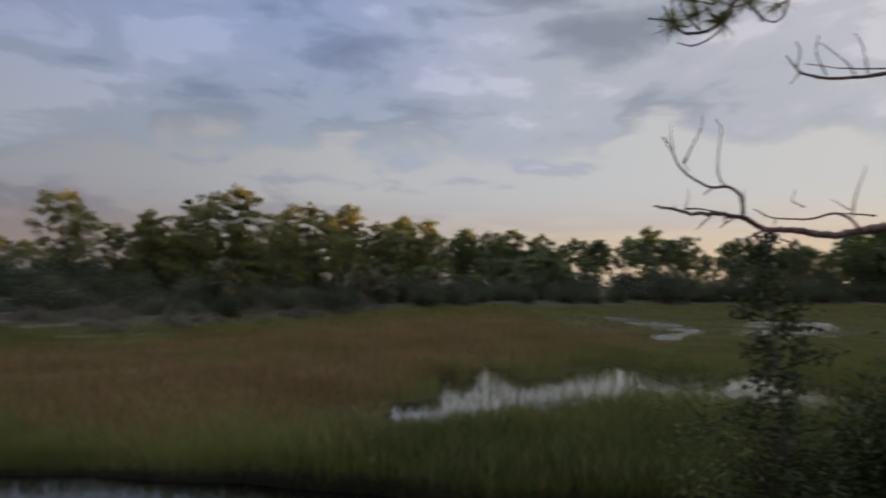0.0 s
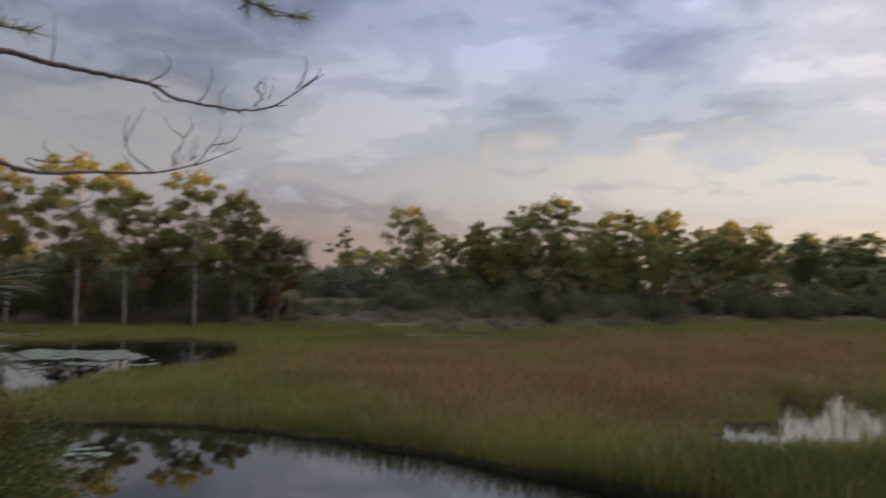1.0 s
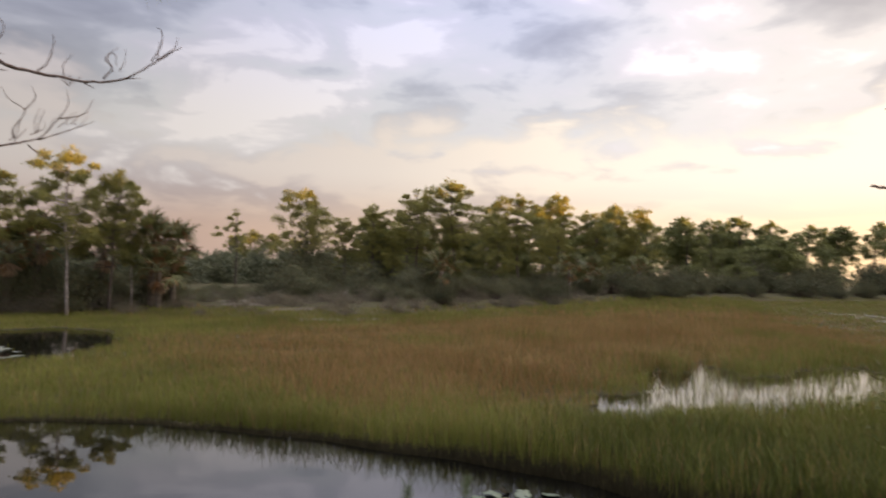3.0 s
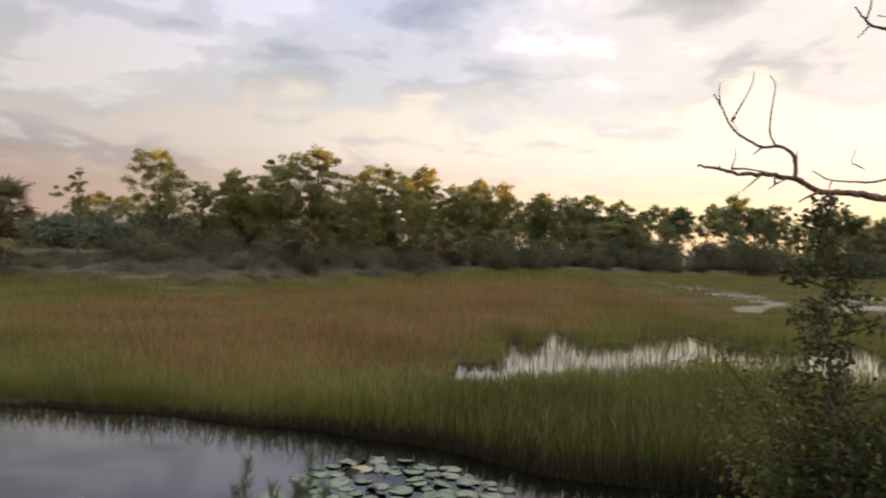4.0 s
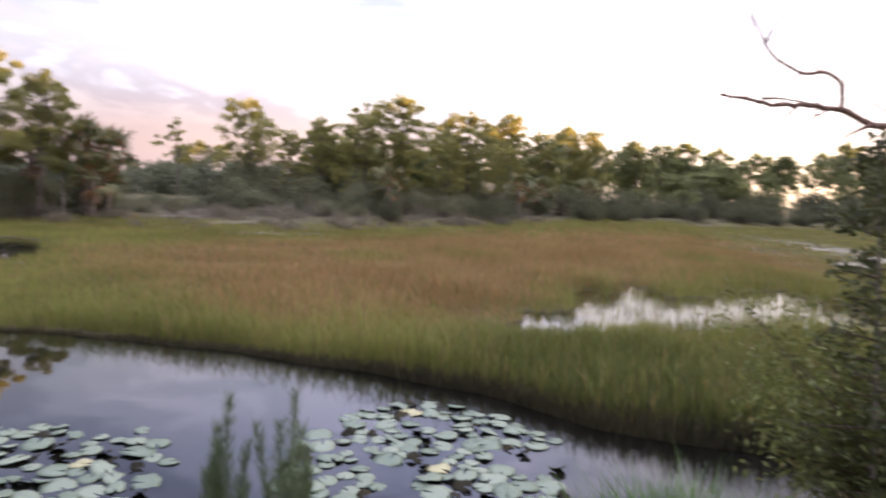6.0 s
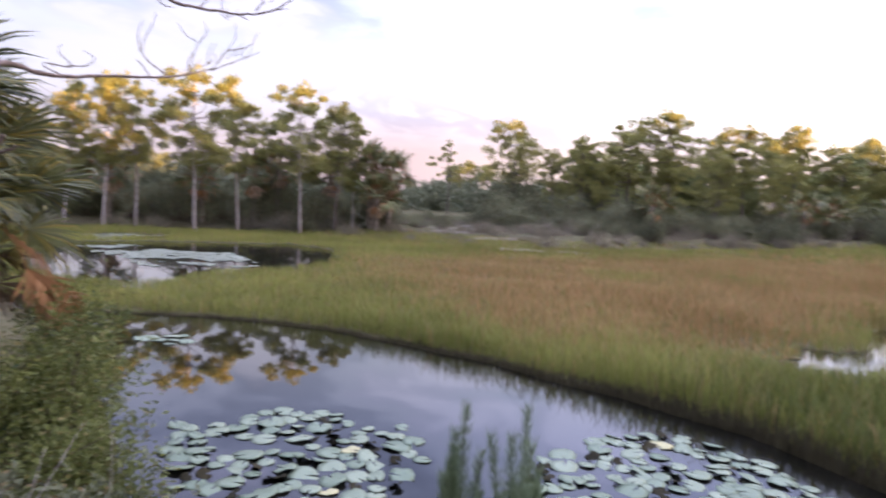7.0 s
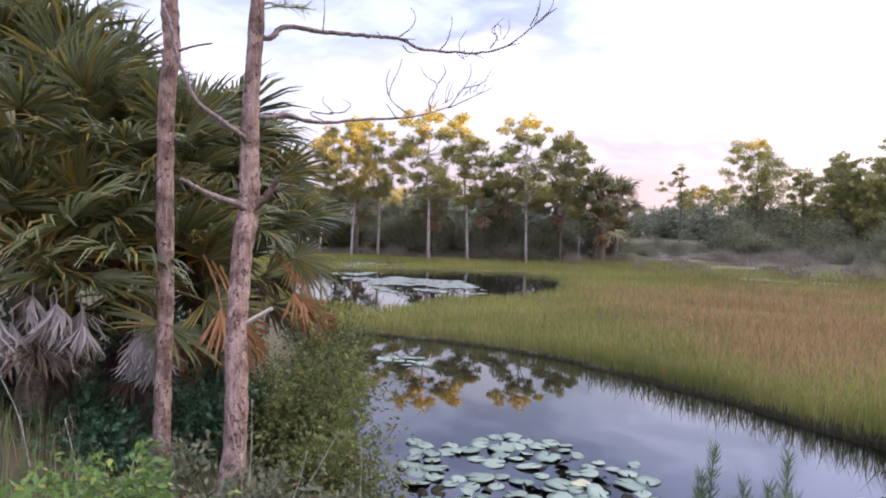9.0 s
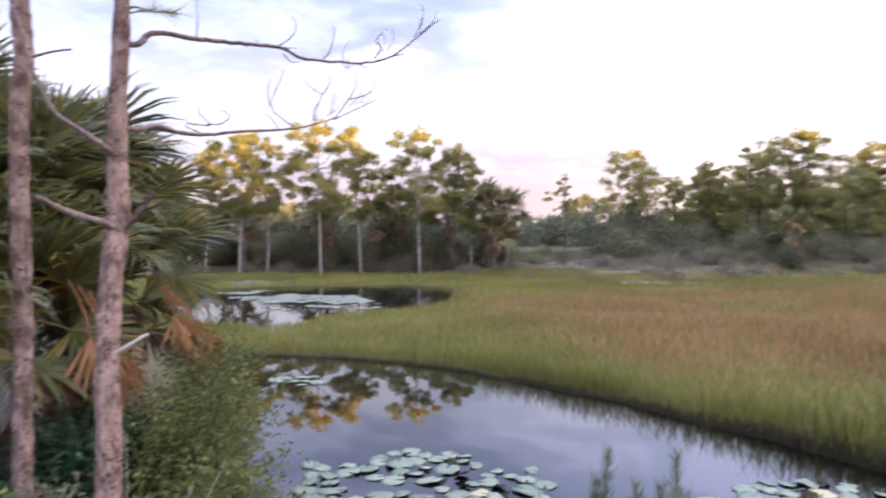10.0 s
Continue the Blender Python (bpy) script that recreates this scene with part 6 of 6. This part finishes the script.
# ---- reeds, fennel and dead stems on the near edge ----
def build_reeds():
    rs = np.random.RandomState(71)
    for i, (x, y, top, lean) in enumerate(((-1.33, 2.03, 1.45, 0.02), (-1.14, 2.15, 1.46, 0.03), (-1.42, 2.10, 1.25, -0.04), (-1.05, 2.08, 1.22, 0.05), (-1.22, 2.22, 1.15, 0.0))):
        foot = ground_at(x - lean, y)
        ob = thing("dog_fennel", "feathery green dog fennel plume at the water", "weed", pose(*foot), "fennel plumes")
        high = top - foot[2]
        fluff = Mesh()
        for b in range(6):
            off = rs.randn(2) * (0.0 if b == 0 else 0.035)
            reach = high * (1.0 if b == 0 else rs.uniform(0.70, 0.96))
            line = curve([(0, 0, -0.03), (lean * 0.4 + off[0] * 0.5, off[1] * 0.5, reach * 0.5), (lean + off[0] * 1.6, off[1] * 1.6, reach)], 6)
            stem = Mesh()
            stem.tube(line, np.linspace(0.005, 0.0012, len(line)), 5)
            part("stem", stem, M_FENNEL, ob)
            n = 760
            s = rs.uniform(0.34, 1.0, n)
            at = np.stack([np.interp(s, np.linspace(0, 1, len(line)), line[:, c]) for c in range(3)], 1)
            a = rs.uniform(0, 6.28, n)
            out = 0.055 * np.interp(s, [0.34, 0.6, 1.0], [0.9, 1.0, 0.3]) * rs.uniform(0.2, 1.0, n)
            base = at + np.stack([np.cos(a) * out, np.sin(a) * out, out * 0.9], 1) * rs.rand(n, 1)
            fluff.slivers(base, base + np.stack([np.cos(a) * 0.022, np.sin(a) * 0.022, 0.02 + 0.035 * rs.rand(n)], 1), np.full(n, 0.0028), rs)
        part("foliage", fluff, M_FENNEL, ob)
    me = Mesh()
    n = 2200
    x, y = 0.22 + rs.randn(n) * 0.12, 2.76 + rs.randn(n) * 0.09
    blades(me, x, y, land_height(x, y) - 0.03, rs.uniform(0.45, 0.98, n), np.full(n, 0.013), rs, True)
    tagged(part("reed_clump", me, M_REED), "clump of fresh green reeds at the near edge", "reeds", kind="stuff")
    for i in range(7):
        x, y = -0.62 + 0.025 * i + rs.randn() * 0.02, 3.0 + rs.randn() * 0.05
        ob = thing("reed", "thin upright green reed stem", "reed", pose(x, y, float(land_height(x, y))), "thin reeds")
        bough("stem", [(0, 0, -0.05), (0.01, 0, 0.3), (rs.randn() * 0.02, 0, rs.uniform(0.55, 0.85))], 0.004, 0.0015, ob, M_FENNEL, sides=4, seed=760 + i)
    for i, (a, b) in enumerate((((-3.40, 1.22, 0.5), (-3.24, 1.56, 1.03)), ((-3.44, 1.09, 0.5), (-3.41, 1.14, 1.22)), ((-3.42, 1.12, 0.6), (-3.45, 1.02, 1.17)), ((-3.38, 1.24, 0.5), (-3.31, 1.41, 0.92)), ((-3.22, 1.62, 0.4), (-3.19, 1.67, 0.95)), ((-4.3, 0.2, 0.6), (-4.45, 0.05, 1.25)), ((-3.4, 0.35, 0.6), (-3.55, 0.3, 1.2)), ((-3.1, 1.5, 0.4), (-2.95, 1.75, 0.72)))):
        ob = thing("dead_weed", "leaning grey dead weed stem", "dead stem", pose(0, 0, 0), "dead stems")
        a, b = np.array(a), np.array(b)
        a[2] = float(land_height(a[0], a[1])) - 0.03
        bough("stalk", [a, (a + b) / 2 + np.array([0.02, 0.02, 0.03]), b], 0.0042, 0.0016, ob, M_GREYTWIG, sides=5, seed=780 + i)


build_reeds()


# ---- floating leaves ----
def pad_mesh(seed, mat, ruffle):
    """A round floating leaf with a cleft, a thin rim and a slightly wavy edge; radius 1."""
    rs = np.random.RandomState(seed)
    n = 30
    ang = np.linspace(radians(9), radians(351), n)
    r = 1 + 0.05 * np.sin(ang * 3 + rs.rand() * 6) + 0.06 * np.sin(ang * 2 + rs.rand() * 6) + 0.02 * rs.randn(n)
    lift = ruffle * (np.sin(ang * 2 + rs.rand() * 6) * 0.6 + np.sin(ang * 5 + rs.rand() * 6) * 0.4)
    outer = np.stack([np.cos(ang) * r, np.sin(ang) * r, 0.03 + lift], 1)
    inner = np.stack([np.cos(ang) * r * 0.55, np.sin(ang) * r * 0.55, 0.03 + lift * 0.2], 1)
    rim = outer * np.array([0.985, 0.985, 1]) - np.array([0, 0, 0.035])
    me = Mesh()
    verts = np.vstack([[(0.05, 0, 0.03)], inner, outer, rim])
    i = np.arange(n - 1)
    faces = [np.stack([0 * i, 1 + i, 2 + i], 1), np.stack([1 + i, 1 + n + i, 2 + n + i], 1), np.stack([1 + i, 2 + n + i, 2 + i], 1), np.stack([1 + n + i, 1 + 2 * n + i, 2 + 2 * n + i], 1), np.stack([1 + n + i, 2 + 2 * n + i, 2 + n + i], 1)]
    me.add(verts, np.vstack(faces))
    return me.data("lily_pad", mat, True)


def build_pads():
    rs = np.random.RandomState(81)
    flat = [pad_mesh(800 + i, M_PAD, 0.03) for i in range(4)]
    curled = [pad_mesh(810 + i, M_PAD, 0.14) for i in range(2)]
    dark = [pad_mesh(820 + i, M_PAD_DARK, 0.22) for i in range(2)]
    yellow = [pad_mesh(830, M_PAD_YELLOW, 0.08)]

    def float_pads(poly, tries, gap, size, group):
        xs, ys = [p[0] for p in poly], [p[1] for p in poly]
        placed = []
        for _ in range(tries):
            x, y = rs.uniform(min(xs), max(xs)), rs.uniform(min(ys), max(ys))
            if not inside(poly, np.array([x]), np.array([y]))[0] or float(land_height(x, y)) > -0.02:
                continue
            if wave(x, y, 4.6, 3) < -0.45:
                continue
            r = size * rs.uniform(0.6, 1.3)
            if any(math.hypot(x - a, y - b) < (r + c) * gap for a, b, c in placed):
                continue
            placed.append((x, y, r))
            pick, up, tilt = rs.rand(), 0.004, rs.randn(2) * 4.5
            if pick < 0.16:
                r *= 0.7
                me, label, tilt, up = dark[rs.randint(2)], "dark upturned lily pad showing its underside", np.array([rs.uniform(14, 34), rs.randn() * 10]), 0.02
            elif pick < 0.18:
                me, label = yellow[0], "yellowed lily pad on the canal"
            elif pick < 0.38:
                me, label, tilt, up = curled[rs.randint(2)], "pale green lily pad with a raised wavy edge", rs.randn(2) * 8, 0.012
            else:
                me, label = flat[rs.randint(4)], "round pale green lily pad floating flat"
            ob = new("lily_pad", me)
            ob.matrix_basis = Matrix.LocRotScale((x, y, up + 0.004 * rs.rand()), Euler((radians(tilt[0]), radians(tilt[1]), rs.uniform(0, 6.28))), (r, r, r))
            tagged(ob, label, "lily pad", group)

    float_pads([(-2.43, 6.25), (-1.97, 6.65), (-1.38, 6.66), (-0.47, 6.0), (-0.40, 5.25), (-0.21, 4.7), (-0.6, 4.2), (-2.3, 4.2), (-2.63, 5.01), (-2.45, 5.53)], 1800, 0.74, 0.100, "lily pads in the canal's middle")
    float_pads([(-5.5, 3.45), (-5.2, 3.75), (-5.2, 4.42), (-4.13, 4.95), (-3.34, 4.50), (-3.05, 3.84), (-3.3, 3.2), (-4.3, 2.7), (-5.2, 3.15)], 1800, 0.78, 0.104, "lily pads by the bushes")
    float_pads([(-8.95, 5.0), (-8.9, 5.65), (-8.2, 5.3), (-8.5, 4.85)], 60, 0.8, 0.12, "lily pads far along the canal")
    far = Mesh()
    n = 0
    while n < 640:
        x, y = rs.uniform(-27.5, -14), rs.uniform(8.2, 16)
        u, v = np.array([x + 0.5 * float(wave(x, y, 1.3, 2))]), np.array([y + 0.6 * float(wave(x, y, 1.1, 5))])
        if not (inside(POND_PADS, u, v)[0] or (inside(POND_BACK, u, v)[0] and rs.rand() < 0.5)) or wave(x, y, 1.4, 4) + 0.7 * wave(x, y, 3.7, 1) < -0.30:
            continue
        r, a = rs.uniform(0.09, 0.17), np.linspace(0.2, 6.08, 9)
        ring = np.stack([x + np.cos(a) * r, y + np.sin(a) * r, 0.008 + 0.01 * rs.rand() + 0.006 * np.sin(a * 2)], 1)
        far.add(np.vstack([[(x, y, 0.012)], ring]), [(0, k, k + 1) for k in range(1, 9)])
        n += 1
    tagged(part("floating_leaves", far, M_PAD_SHEEN), "sheet of lily pads on the far pond, paled by painted sky sheen", "lily pads", kind="stuff")


build_pads()
